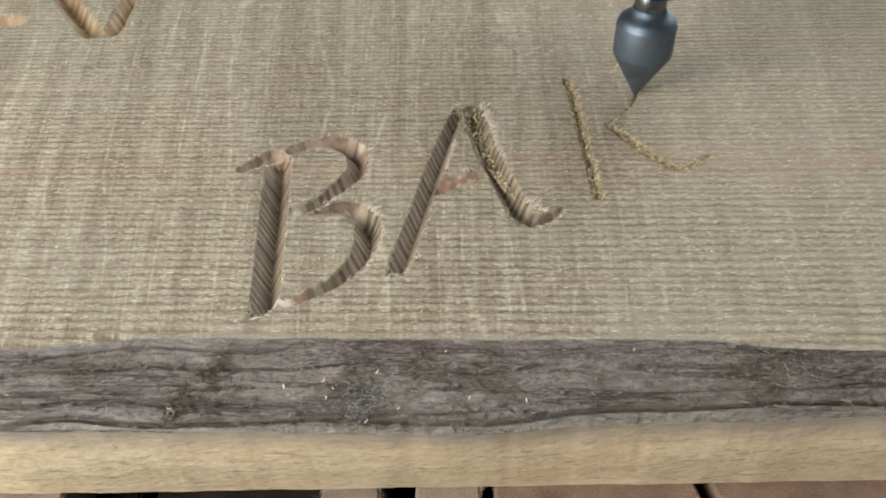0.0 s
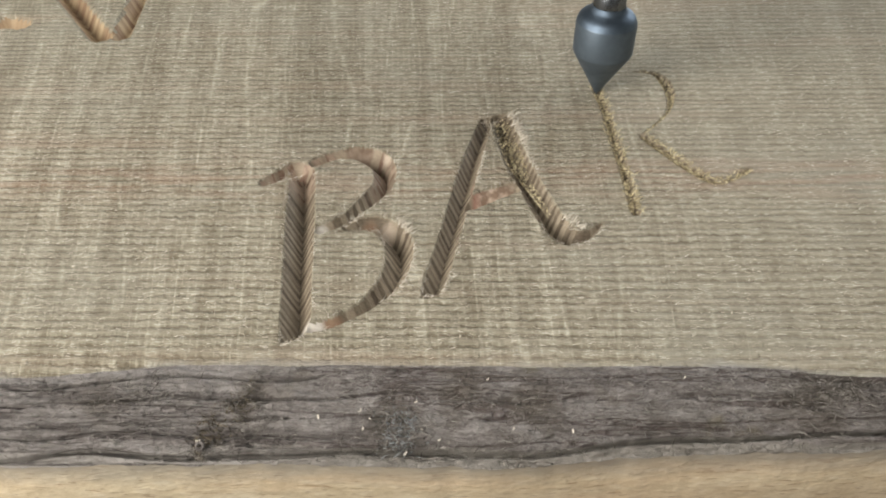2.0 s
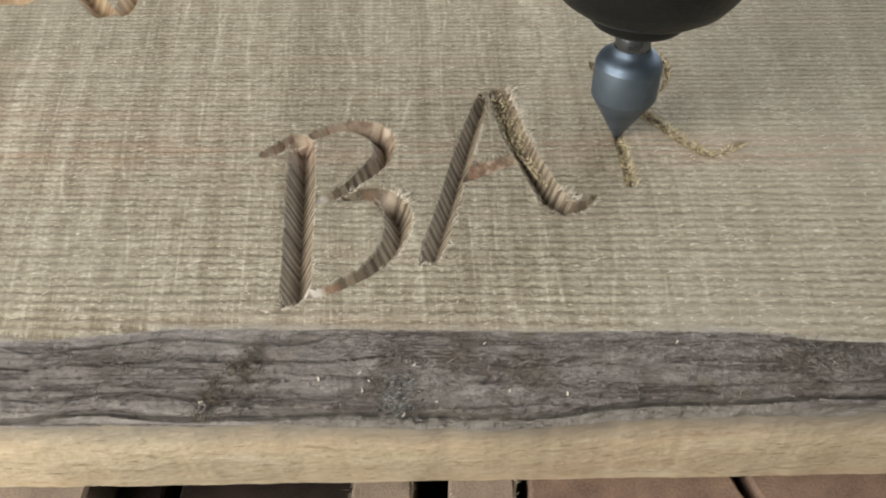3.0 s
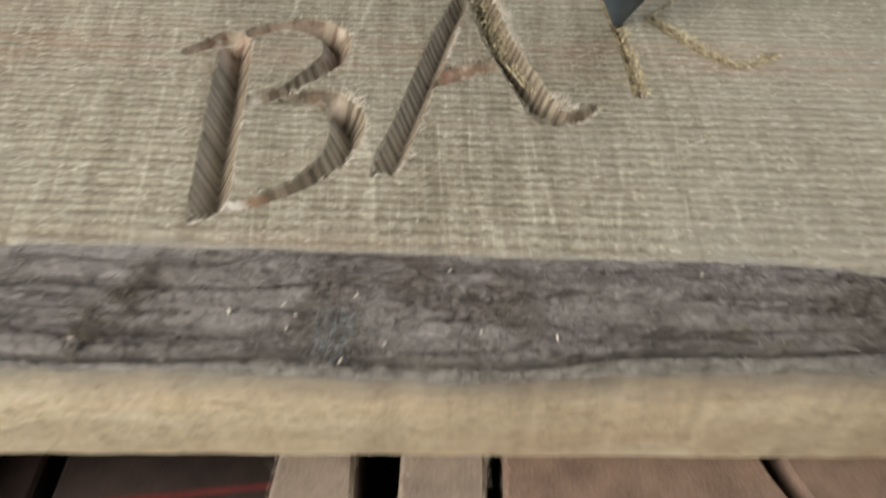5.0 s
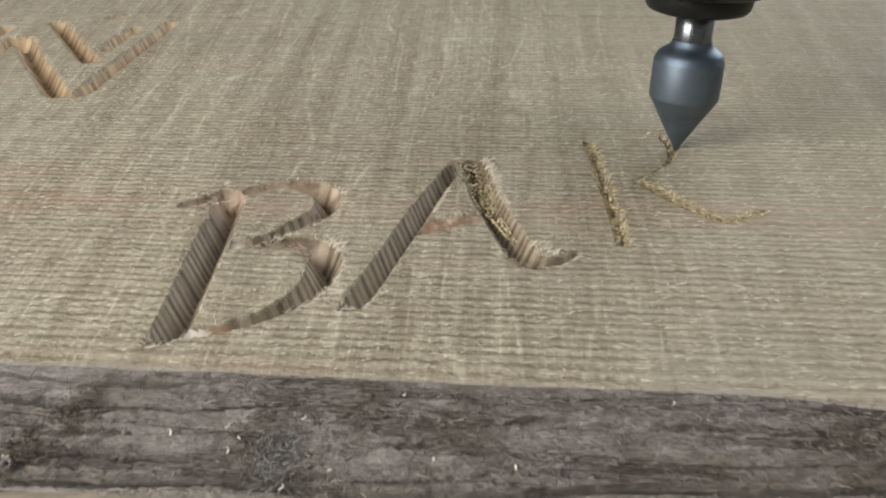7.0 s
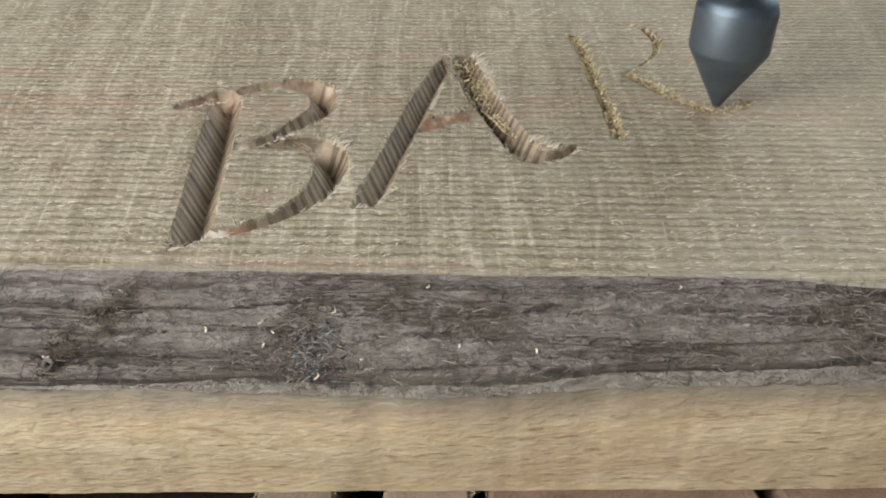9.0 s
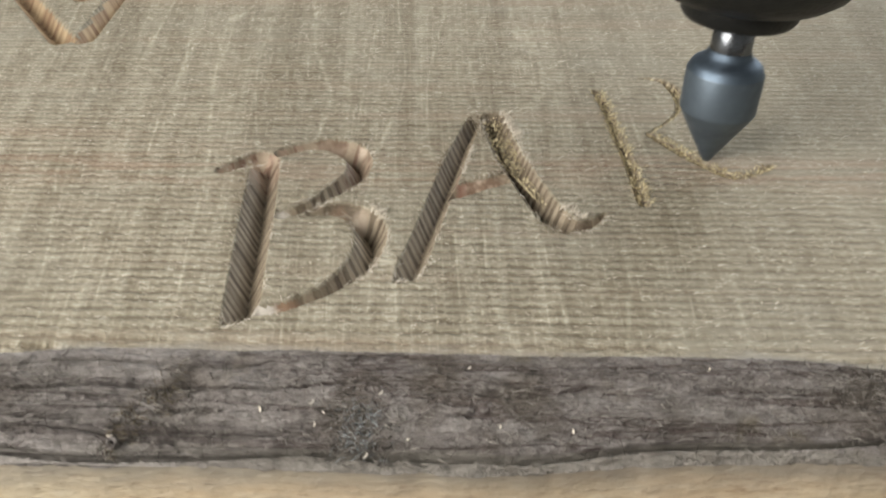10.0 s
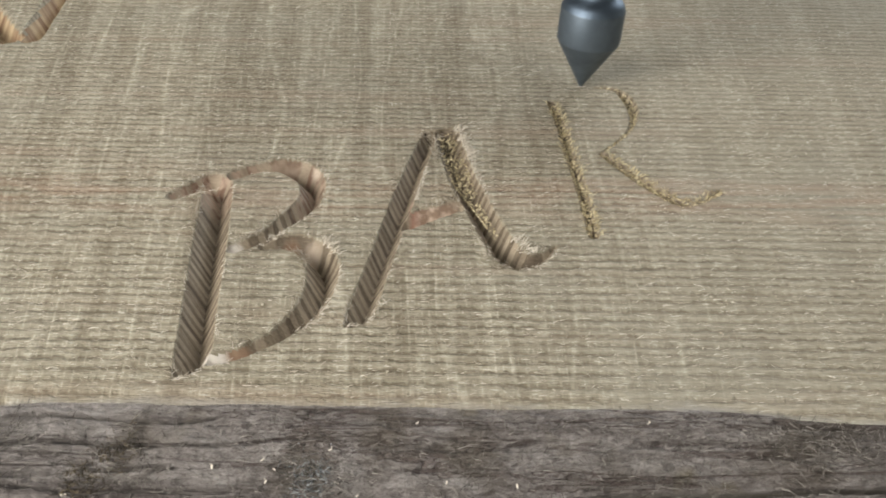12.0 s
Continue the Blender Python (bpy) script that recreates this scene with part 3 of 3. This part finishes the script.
ripple = (across % 1.0) * (0.35 + 0.75 * np.abs(value_noise(saw * 3.2, GY * 3, 73)))
fuzz = value_noise(GX * 14, GY * 30, 74)
relief = 0.014 * (ripple - 0.3) + 0.004 * fuzz + 0.006 * ridge - 0.016 * tears + 0.0035 * blade * (0.6 + 0.4 * ridge)
relief *= 1.2 - 0.7 * smooth(4.0, 8.0, GX)
steps_ = 0.004 * fbm(GX * 6, GY * 6, 70, 3)
Z = np.where(d > 0, -depth + steps_ * smooth(0, 0.06, d), relief * smooth(0.0, -0.015, d) + 0.004 * smooth(-0.05, 0.0, d))
Z = Z * smooth(-0.001, 0.08, GS) - 0.03 * (1 - smooth(0, 0.16, GS))
verts = np.stack([GX, GY, Z], -1).reshape(-1, 3) * CM
faces = sheet_faces(*GX.shape)
slots = cut.ravel()[faces].all(1)

slab = thing("carved_slab", "thick live-edge wooden slab with carved lettering lying on the machine bed", "wooden slab")
top = from_arrays("carved_face", verts, faces, [M_TOP, M_CUT], slab, slots, soft=False)
tagged(top, "rough-sawn tan wood face carved with the letters BAR")

# the bark edge
bx = np.concatenate([np.arange(X0, -6, 0.3), np.arange(-6, 13, 0.045), np.arange(13, X1 + 0.01, 0.3)])
bv = np.linspace(0, 1, 84)
BX, BV = np.meshgrid(bx, bv)
top_y, bot_y = edge_y(BX), low_y(BX)
BY = top_y + (bot_y - top_y) * BV
BZ = -0.03 - 0.78 * BV**1.25 + 0.10 * np.sin(BV * math.pi)
rough_ = 0.050 * fbm(BX * 1.1, BV * 8, 80, 4) + 0.035 * fbm(BX * 5, BV * 14, 84, 3) + 0.024 * value_noise(BX * 12, BV * 30, 88)
line_v = 0.91 + 0.05 * value_noise(BX * 0.7, BX * 0, 87) - 0.07 * smooth(3.5, 7.5, BX)
crack = -0.22 * smooth(0.35, 1.0, 1 - np.abs(BV - line_v) * 19)
for seed_, at_ in ((131, 0.16), (132, 0.38), (133, 0.60), (134, 0.76)):
    wander = at_ + 0.10 * fbm(BX * 0.45, BX * 0 + at_ * 9, seed_, 4)
    crack += -0.13 * smooth(0.45, 1.0, 1 - np.abs(BV - wander) * 22) * smooth(-0.15, 0.35, fbm(BX * 0.35, BX * 0 + at_ * 5, seed_ + 10, 3) - 0.22 + 0.75 * smooth(1.8, -0.5, BX))
crack += -0.05 * smooth(0.25, 0.6, fbm(BX * 0.6, BV * 12, 89, 3))
pit = np.exp(-(((BX + 1.0) / 0.28) ** 2) - ((BV - 0.82) / 0.09) ** 2) + np.exp(-(((BX + 0.4) / 0.4) ** 2) - ((BV - 0.5) / 0.2) ** 2) * 0.6
BZ += (rough_ + crack) * smooth(0, 0.06, BV) * smooth(1.0, 0.96, BV) - 0.10 * pit
verts = np.stack([BX, BY - 0.5 * (rough_ + crack) * smooth(0, 0.1, BV), BZ], -1).reshape(-1, 3) * CM
bark_ob = from_arrays("bark_edge", verts, sheet_faces(*BX.shape)[:, ::-1], [M_BARK], slab, soft=True)
tagged(bark_ob, "weathered grey bark edge with moss and cracks")

# the sawn side under the bark, with the bottom and the back
sv = np.linspace(0, 1, 36)
SX, SV = np.meshgrid(bx, sv)
lip = low_y(SX)
foot = -1.41 + 0.032 * SX + 0.02 * fbm(SX * 1.5, SX * 0 + 5.0, 95)
SY = lip + 0.02 + (foot - lip) * SV + 0.006 * fbm(SX * 2, SV * 20, 90, 3) - 0.05 * np.sin(SV * math.pi) ** 2
SZ = -0.80 + (BOARD_Z + 0.80) * SV
SZ[-1] = BOARD_Z
verts = np.stack([SX, SY, SZ], -1).reshape(-1, 3) * CM
tagged(from_arrays("sawn_side", verts, sheet_faces(*SX.shape)[:, ::-1], [M_SIDE], slab, soft=True), "pale yellow sawn side with grey weathering under the bark")
ring_ = [(-0.80, BOARD_Z + 0.01), (Y1, BOARD_Z + 0.01), (Y1, -0.02)]
bm = bmesh.new()
ends = [[bm.verts.new((x * CM, y * CM, z * CM)) for y, z in ring_] for x in (X0, X1)]
for k in range(2):
    bm.faces.new((ends[0][k], ends[1][k], ends[1][k + 1], ends[0][k + 1]))
for e, x in zip(ends, (X0, X1)):
    extra = [bm.verts.new((x * CM, y * CM, z * CM)) for y, z in ((-0.7, -0.02), (-1.7, -0.8))]
    bm.faces.new(e + extra)
part("underside", bm, M_SIDE, slab)

# ---------------------------------------------------------------- loose fibres and chips


def slivers(name, places, aims, lengths, widths, lifts, material, label, seed, bend=0.5):
    """Many thin bent slivers as one mesh; places in centimetres, aims in radians about z."""
    rs = np.random.RandomState(seed)
    n = len(places)
    ca, sa = np.cos(aims)[:, None], np.sin(aims)[:, None]
    along, across = np.hstack([ca, sa, 0 * ca]), np.hstack([-sa, ca, 0 * ca])
    up = np.array([[0, 0, 1.0]])
    L, W, H = lengths[:, None], widths[:, None], lifts[:, None]
    side = rs.uniform(-bend, bend, (n, 1))
    a = places
    m = a + along * L * 0.5 + across * side * L * 0.4 + up * H * 0.75
    e = a + along * L * 0.95 + across * side * L * 1.1 + up * H
    tilt = across * W * 0.5 + up * W * 0.25
    verts = np.stack([a - tilt, a + tilt, m + tilt * 0.8, m - tilt * 0.8, e, m + up * W * 0.6], 1).reshape(-1, 3)
    base = np.arange(n)[:, None] * 6
    faces = np.concatenate([base + f for f in ([0, 1, 2], [0, 2, 3], [3, 2, 4], [0, 5, 3], [3, 5, 4])])
    return tagged(from_arrays(name, verts * CM, faces, [material]), label, "wood fibres", kind="stuff")


def along_rims(strokes, count, rs, spread=0.02):
    """Places on the rims of strokes, with the way outwards."""
    segs = [(a, b) for s in strokes for c in [curve_through(s)] for a, b in zip(c, c[1:])]
    w = np.array([np.hypot(*(b - a)[:2]) for a, b in segs])
    pick = rs.choice(len(segs), count, p=w / w.sum())
    A, B = np.array([segs[k][0] for k in pick]), np.array([segs[k][1] for k in pick])
    t, flip = rs.rand(count, 1), rs.choice([-1, 1], count)
    P = A + (B - A) * t
    way = np.arctan2(B[:, 1] - A[:, 1], B[:, 0] - A[:, 0]) + flip * math.pi / 2
    r = P[:, 2] + rs.normal(0, spread, count)
    return np.stack([P[:, 0] + np.cos(way) * r, P[:, 1] + np.sin(way) * r, 0 * r + 0.0], 1), way


def within(P):
    """How far each place lies inside the nearest carved stroke."""
    deep = np.full(len(P), -1.0)
    for stroke in LETTERS + LAST + OUTLINE:
        s = curve_through(stroke)
        for a, e in zip(s, s[1:]):
            t = np.clip(((P[:, :2] - a[:2]) @ (e - a)[:2]) / max(1e-9, (e - a)[:2] @ (e - a)[:2]), 0, 1)
            deep = np.maximum(deep, a[2] + (e[2] - a[2]) * t - np.hypot(*(P[:, :2] - a[:2] - t[:, None] * (e - a)[:2]).T))
    return deep


rs = np.random.RandomState(5)
n = 4600
P, way = along_rims(LETTERS, n, rs)
clump = fbm(P[:, 0] * 1.6, P[:, 1] * 1.6, 140, 3) > rs.uniform(-0.35, 0.45, n)
P, way, n = P[clump], way[clump], clump.sum()
aims = way + rs.normal(0, 0.8, n)
slivers("rim_fibres", P, aims, rs.uniform(0.04, 0.11, n) + 0.13 * rs.rand(n) ** 5, rs.uniform(0.005, 0.010, n), rs.uniform(0.01, 0.06, n), M_PALE, "torn straw-coloured wood fibres along the carved letter rims", 6)
P = np.stack([rs.uniform(-7, 13, 16000), rs.uniform(-0.30, 14, 16000), np.full(16000, 0.0)], 1)
P = P[within(P) < -0.10]
n = len(P)
slivers("surface_fibres", P, rs.choice([0, math.pi], n) + rs.normal(0, 0.22, n), rs.uniform(0.04, 0.16, n), rs.uniform(0.004, 0.009, n), rs.uniform(0.008, 0.030, n), M_PALE, "short raised wood fibres on the rough-sawn face", 7, 0.22)
n = 700
P, way = along_rims([[(x, y, r * 0.75) for x, y, r in s] for s in (R_STEM, R_LEG)], n, rs, 0.030)
slivers("curled_fibres", P, way + rs.normal(0, 0.9, n), rs.uniform(0.03, 0.11, n), rs.uniform(0.008, 0.018, n), rs.uniform(0.01, 0.08, n), M_CHIP, "yellow curled fibres along the newly cut letter", 8, 0.9)
n = 420
P, way = along_rims([[(1.5, 2.95, 0.22), (1.75, 2.6, 0.25)], [(4.55, 3.0, 0.3), (4.85, 2.6, 0.3)], [(3.6, 6.6, 0.28), (3.85, 5.5, 0.28)]], n, rs, 0.05)
slivers("tuft_fibres", P, way + rs.normal(0, 0.7, n), rs.uniform(0.06, 0.17, n), rs.uniform(0.008, 0.016, n), rs.uniform(0.03, 0.10, n), M_PALE, "tufts of torn pale fibre at the letter curves", 9, 0.8)


def flakes(name, places, sizes, material, label, seed):
    """Small irregular chips as one mesh."""
    rs = np.random.RandomState(seed)
    n = len(places)
    corners = np.array([(-1, -0.6, 0), (1, -0.5, 0.1), (0.9, 0.6, 0), (-0.8, 0.5, 0.15), (0.1, 0, 0.55), (0, 0.1, -0.3)])
    c = corners[None] * rs.uniform(0.5, 1.4, (n, 6, 3)) * sizes[:, None, None]
    turn = rs.uniform(0, 2 * math.pi, n)
    tip_ = rs.normal(0, 0.6, n)
    x, y, z = c[..., 0], c[..., 1], c[..., 2]
    y, z = y * np.cos(tip_)[:, None] - z * np.sin(tip_)[:, None], y * np.sin(tip_)[:, None] + z * np.cos(tip_)[:, None]
    x, y = x * np.cos(turn)[:, None] - y * np.sin(turn)[:, None], x * np.sin(turn)[:, None] + y * np.cos(turn)[:, None]
    verts = (np.stack([x, y, z], -1) + places[:, None]).reshape(-1, 3)
    base = np.arange(n)[:, None] * 6
    faces = np.concatenate([base + f for f in ([0, 1, 4], [1, 2, 4], [2, 3, 4], [3, 0, 4], [1, 0, 5], [2, 1, 5], [3, 2, 5], [0, 3, 5])])
    return tagged(from_arrays(name, verts * CM, faces, [material]), label, "wood chips", kind="stuff")


def fill(strokes, count, rs, wide=0.8, level=-0.10):
    segs = [(a, b) for s in strokes for c in [curve_through(s)] for a, b in zip(c, c[1:])]
    w = np.array([np.hypot(*(b - a)[:2]) * max(a[2], 0.05) for a, b in segs])
    pick = rs.choice(len(segs), count, p=w / w.sum())
    A, B = np.array([segs[k][0] for k in pick]), np.array([segs[k][1] for k in pick])
    P = A + (B - A) * rs.rand(count, 1)
    way = np.arctan2(B[:, 1] - A[:, 1], B[:, 0] - A[:, 0]) + math.pi / 2
    off = P[:, 2] * rs.uniform(-wide, wide, count)
    z = np.maximum(-1.5 * (P[:, 2] - np.abs(off)), level * rs.uniform(0.3, 1.6, count)) + 0.015
    return np.stack([P[:, 0] + np.cos(way) * off, P[:, 1] + np.sin(way) * off, z], 1)


n = 1000
flakes("groove_chips", fill([R_STEM, R_LEG], n, rs, 0.72, -0.10), 0.007 + 0.028 * rs.rand(n) ** 1.6, M_CHIP, "yellow wood chips packed in the newly cut letter", 11)
n = 420
flakes("bowl_chips", fill([R_BOWL], n, rs, 0.7, -0.16), rs.uniform(0.012, 0.026, n), M_CHIP, "fine wood chips in the curved stroke", 12)
n = 760
flakes("letter_chips", fill([[(3.62, 6.5, 0.25), (3.95, 5.0, 0.24), (4.22, 4.05, 0.12), (4.50, 3.2, 0.05)]], n, rs, 0.80, -0.15), rs.uniform(0.009, 0.026, n), M_CHIP, "wood chips left in the carved letter", 13)

# grey hairs and pale crumbs on the bark
n = 3800
hx, hv = rs.uniform(-5, 12, n), rs.rand(n) ** 0.8 * 0.92 + 0.04
thick = fbm(hx * 1.3, hv * 3, 120) + 0.25 > rs.uniform(-0.3, 0.5, n)
hx, hv = hx[thick], hv[thick]
for mx, mv, sx_, sv_, count in ((1.95, 0.72, 0.35, 0.14, 420), (8.3, 0.36, 0.7, 0.16, 520), (-0.45, 0.66, 0.35, 0.18, 260), (3.9, 0.6, 0.25, 0.2, 200), (-3.0, 0.4, 0.5, 0.2, 160), (-2.0, 0.36, 0.3, 0.15, 260)):
    hx, hv = np.r_[hx, rs.normal(mx, sx_, count)], np.r_[hv, np.clip(rs.normal(mv, sv_, count), 0.03, 0.97)]
n = len(hx)
hy = edge_y(hx) + (low_y(hx) - edge_y(hx)) * hv
hz = -0.03 - 0.78 * hv**1.25 + 0.10 * np.sin(hv * math.pi) + 0.02
slivers("bark_hairs", np.stack([hx, hy, hz], 1), rs.uniform(0, 2 * math.pi, n), rs.uniform(0.05, 0.19, n), rs.uniform(0.004, 0.010, n), rs.uniform(0.0, 0.06, n), M_HAIR, "matted grey fibres on the bark", 14, 1.0)


n = 320
mx = -1.15 + 0.85 * rs.rand(n) ** 1.3
mv = np.clip(0.84 - (mx + 1.15) * 0.52 + rs.normal(0, 0.10, n), 0.1, 0.95)
my = edge_y(mx) + (low_y(mx) - edge_y(mx)) * mv
slivers("moss_tuft", np.stack([mx, my, -0.03 - 0.78 * mv**1.25 + 0.10 * np.sin(mv * math.pi)], 1), rs.uniform(0, 2 * math.pi, n), rs.uniform(0.05, 0.16, n), rs.uniform(0.006, 0.012, n), rs.uniform(0.01, 0.08, n), M_MOSS, "dry olive-brown moss tuft on the bark", 18, 1.0)


n = 300
lx, lv = rs.normal(1.98, 0.17, n), np.clip(rs.normal(0.72, 0.11, n), 0.3, 0.97)
ly = edge_y(lx) + (low_y(lx) - edge_y(lx)) * lv
slivers("lichen_tuft", np.stack([lx, ly, -0.02 - 0.78 * lv**1.25 + 0.10 * np.sin(lv * math.pi)], 1), rs.uniform(0, 2 * math.pi, n), rs.uniform(0.04, 0.14, n), rs.uniform(0.005, 0.010, n), rs.uniform(0.0, 0.06, n), M_LICHEN, "blue-grey lichen tuft on the bark", 19, 1.0)


knot = part("bark_knot", lathe([(0.02, -0.02), (0.035, 0.015), (0.055, 0.03), (0.075, 0.01), (0.085, -0.05)], 20), M_BARK, slab, "small hollow curled knot in the bark")
knot.matrix_world = pose(-1.05 * CM, -1.56 * CM, -0.58 * CM, 38, 0, 0)


def shaving(x, v, turn, size):
    """One pale crumb of wood on the bark."""
    y = float(edge_y(np.array([x]))[0] + (low_y(np.array([x]))[0] - edge_y(np.array([x]))[0]) * v)
    z = -0.03 - 0.78 * v**1.25 + 0.10 * math.sin(v * math.pi) + 0.03
    bm = bmesh.new()
    strip = []
    for k in range(6):
        a = k / 5 * 2.2
        w = 0.20 * math.sin((k + 0.8) / 6.6 * math.pi) + 0.05
        strip.append([bm.verts.new((math.sin(a) * size * CM, s * w * size * CM, (1 - math.cos(a)) * 0.45 * size * CM)) for s in (-1, 1)])
    for p, q in zip(strip, strip[1:]):
        bm.faces.new((p[0], p[1], q[1], q[0]))
    extruded = bmesh.ops.extrude_face_region(bm, geom=bm.faces[:])
    bmesh.ops.translate(bm, verts=[g for g in extruded["geom"] if isinstance(g, bmesh.types.BMVert)], vec=(0, 0, 0.012 * CM))
    ob = part("wood_shaving", bm, M_PALE)
    ob.matrix_world = pose(x * CM, y * CM, z * CM, -30, 0, turn)
    return tagged(ob, "small pale curled wood shaving lying on the bark", "wood shaving", "shavings on the bark")


for x, v, turn, size in ((1.35, 0.55, 20, 0.08), (1.55, 0.62, 130, 0.06), (1.42, 0.72, 70, 0.09), (2.05, 0.92, 40, 0.10), (2.35, 0.70, 160, 0.07), (2.2, 0.45, 15, 0.08), (0.75, 0.62, 100, 0.10), (3.7, 0.70, 60, 0.06), (4.6, 0.75, 80, 0.08), (6.3, 0.22, 30, 0.07), (-1.05, 0.80, 200, 0.10), (2.6, 0.78, 220, 0.07), (3.3, 0.2, 10, 0.06)):
    shaving(x, v, turn, size * 0.66)

n = 150
sx = rs.uniform(-4, 11, n)
P = np.stack([sx, rs.uniform(-0.3, 9, n), np.full(n, 0.01)], 1)
P = P[within(P) < -0.08]
n = len(P)
flakes("loose_crumbs", P, rs.uniform(0.010, 0.030, n), M_FIBRE, "stray pale wood crumbs on the sawn face", 15)

# frayed edges of the bed boards
n = 420
at = rs.choice([1.06, 2.1, 2.76, 3.86, 4.13], n)
P = np.stack([at + rs.normal(0, 0.03, n), rs.uniform(-4.5, -1.2, n), np.full(n, BOARD_Z + 0.0)], 1)
slivers("board_fray", P, rs.uniform(0, 6.28, n), rs.uniform(0.03, 0.15, n), rs.uniform(0.004, 0.009, n), rs.uniform(0.0, 0.06, n), M_FIBRE, "frayed pale fibres on the bed board edges", 16)

# ---------------------------------------------------------------- the router spindle


def router_spindle():
    ob = thing("router_spindle", "black router spindle holding a blue-grey steel V-groove bit", "router")
    head = [(0.0, 0.0), (0.03, 0.04), (0.20, 0.34), (0.42, 0.72), (0.615, 1.06), (0.635, 1.10), (0.635, 1.12), (0.635, 1.76), (0.625, 1.78)]
    bit = part("cutting_bit", lathe(head), M_GROUND, ob, "blue-grey carbide V-groove cutting cone")
    part("shoulder", lathe([(0.625, 1.78), (0.615, 1.80), (0.595, 1.86), (0.555, 1.915), (0.48, 1.965), (0.41, 2.01), (0.365, 2.06), (0.345, 2.14)]), M_STEEL, bit, "rounded polished bit shoulder")
    part("shank", lathe([(0.335, 2.10), (0.335, 2.95), (0.0, 2.96)]), M_SHANK, ob, "bright steel bit shank")
    part("collet_nut", lathe([(0.35, 2.64), (0.74, 2.64), (0.86, 2.68), (0.92, 2.76), (0.94, 2.90), (0.93, 3.02)]), M_BLACK, ob, "black collet nut")
    part("collar", lathe([(0.93, 2.99), (1.10, 3.00), (1.32, 3.08), (1.55, 3.25), (1.72, 3.50), (1.84, 3.85), (1.90, 4.40), (1.90, 6.2), (1.84, 6.3)]), M_BLACK, ob, "rounded black spindle collar")
    part("motor_body", lathe([(1.6, 6.25), (3.1, 6.3), (3.25, 6.45), (3.25, 25.8), (3.1, 26.0), (0, 26.0)]), M_BLACK, ob)
    return ob


spindle = router_spindle()


def motions():
    """The spindle traces the last letter; seconds, then the tip in centimetres."""
    rows = [
        (0, 7.29, 7.04, -0.05), (0.5, 7.01, 8.27, -0.04), (1, 5.94, 8.08, 0.0), (1.5, 5.06, 7.57, 0.0), (2, 5.80, 7.47, -0.04),
        (2.5, 5.94, 6.19, -0.08), (3, 6.00, 4.88, -0.10), (3.2, 6.12, 4.38, -0.10), (3.7, 6.12, 3.45, -0.08), (4.2, 6.10, 3.60, -0.10), (4.8, 6.02, 4.90, -0.10), (5, 6.00, 5.50, -0.10), (5.2, 5.97, 6.00, -0.10),
        (5.5, 5.99, 6.90, -0.08), (6, 6.15, 8.38, -0.03), (6.5, 7.18, 8.55, -0.05), (7, 7.46, 7.47, -0.06), (7.2, 7.26, 7.05, -0.05), (7.5, 6.83, 6.50, -0.03),
        (7.7, 6.55, 6.05, -0.05), (8.3, 6.95, 5.30, -0.10), (8.9, 7.70, 4.40, -0.08), (9.5, 8.36, 4.62, -0.03), (10, 7.40, 4.83, -0.10), (10.5, 6.63, 5.73, -0.08),
        (11, 7.26, 6.92, -0.04), (11.5, 7.39, 8.18, -0.06), (12, 6.47, 8.41, -0.03),
    ]
    walk(spindle, [(t, pose(x * CM, y * CM, z * CM, 0, 2.4, 0)) for t, x, y, z in rows])


motions()
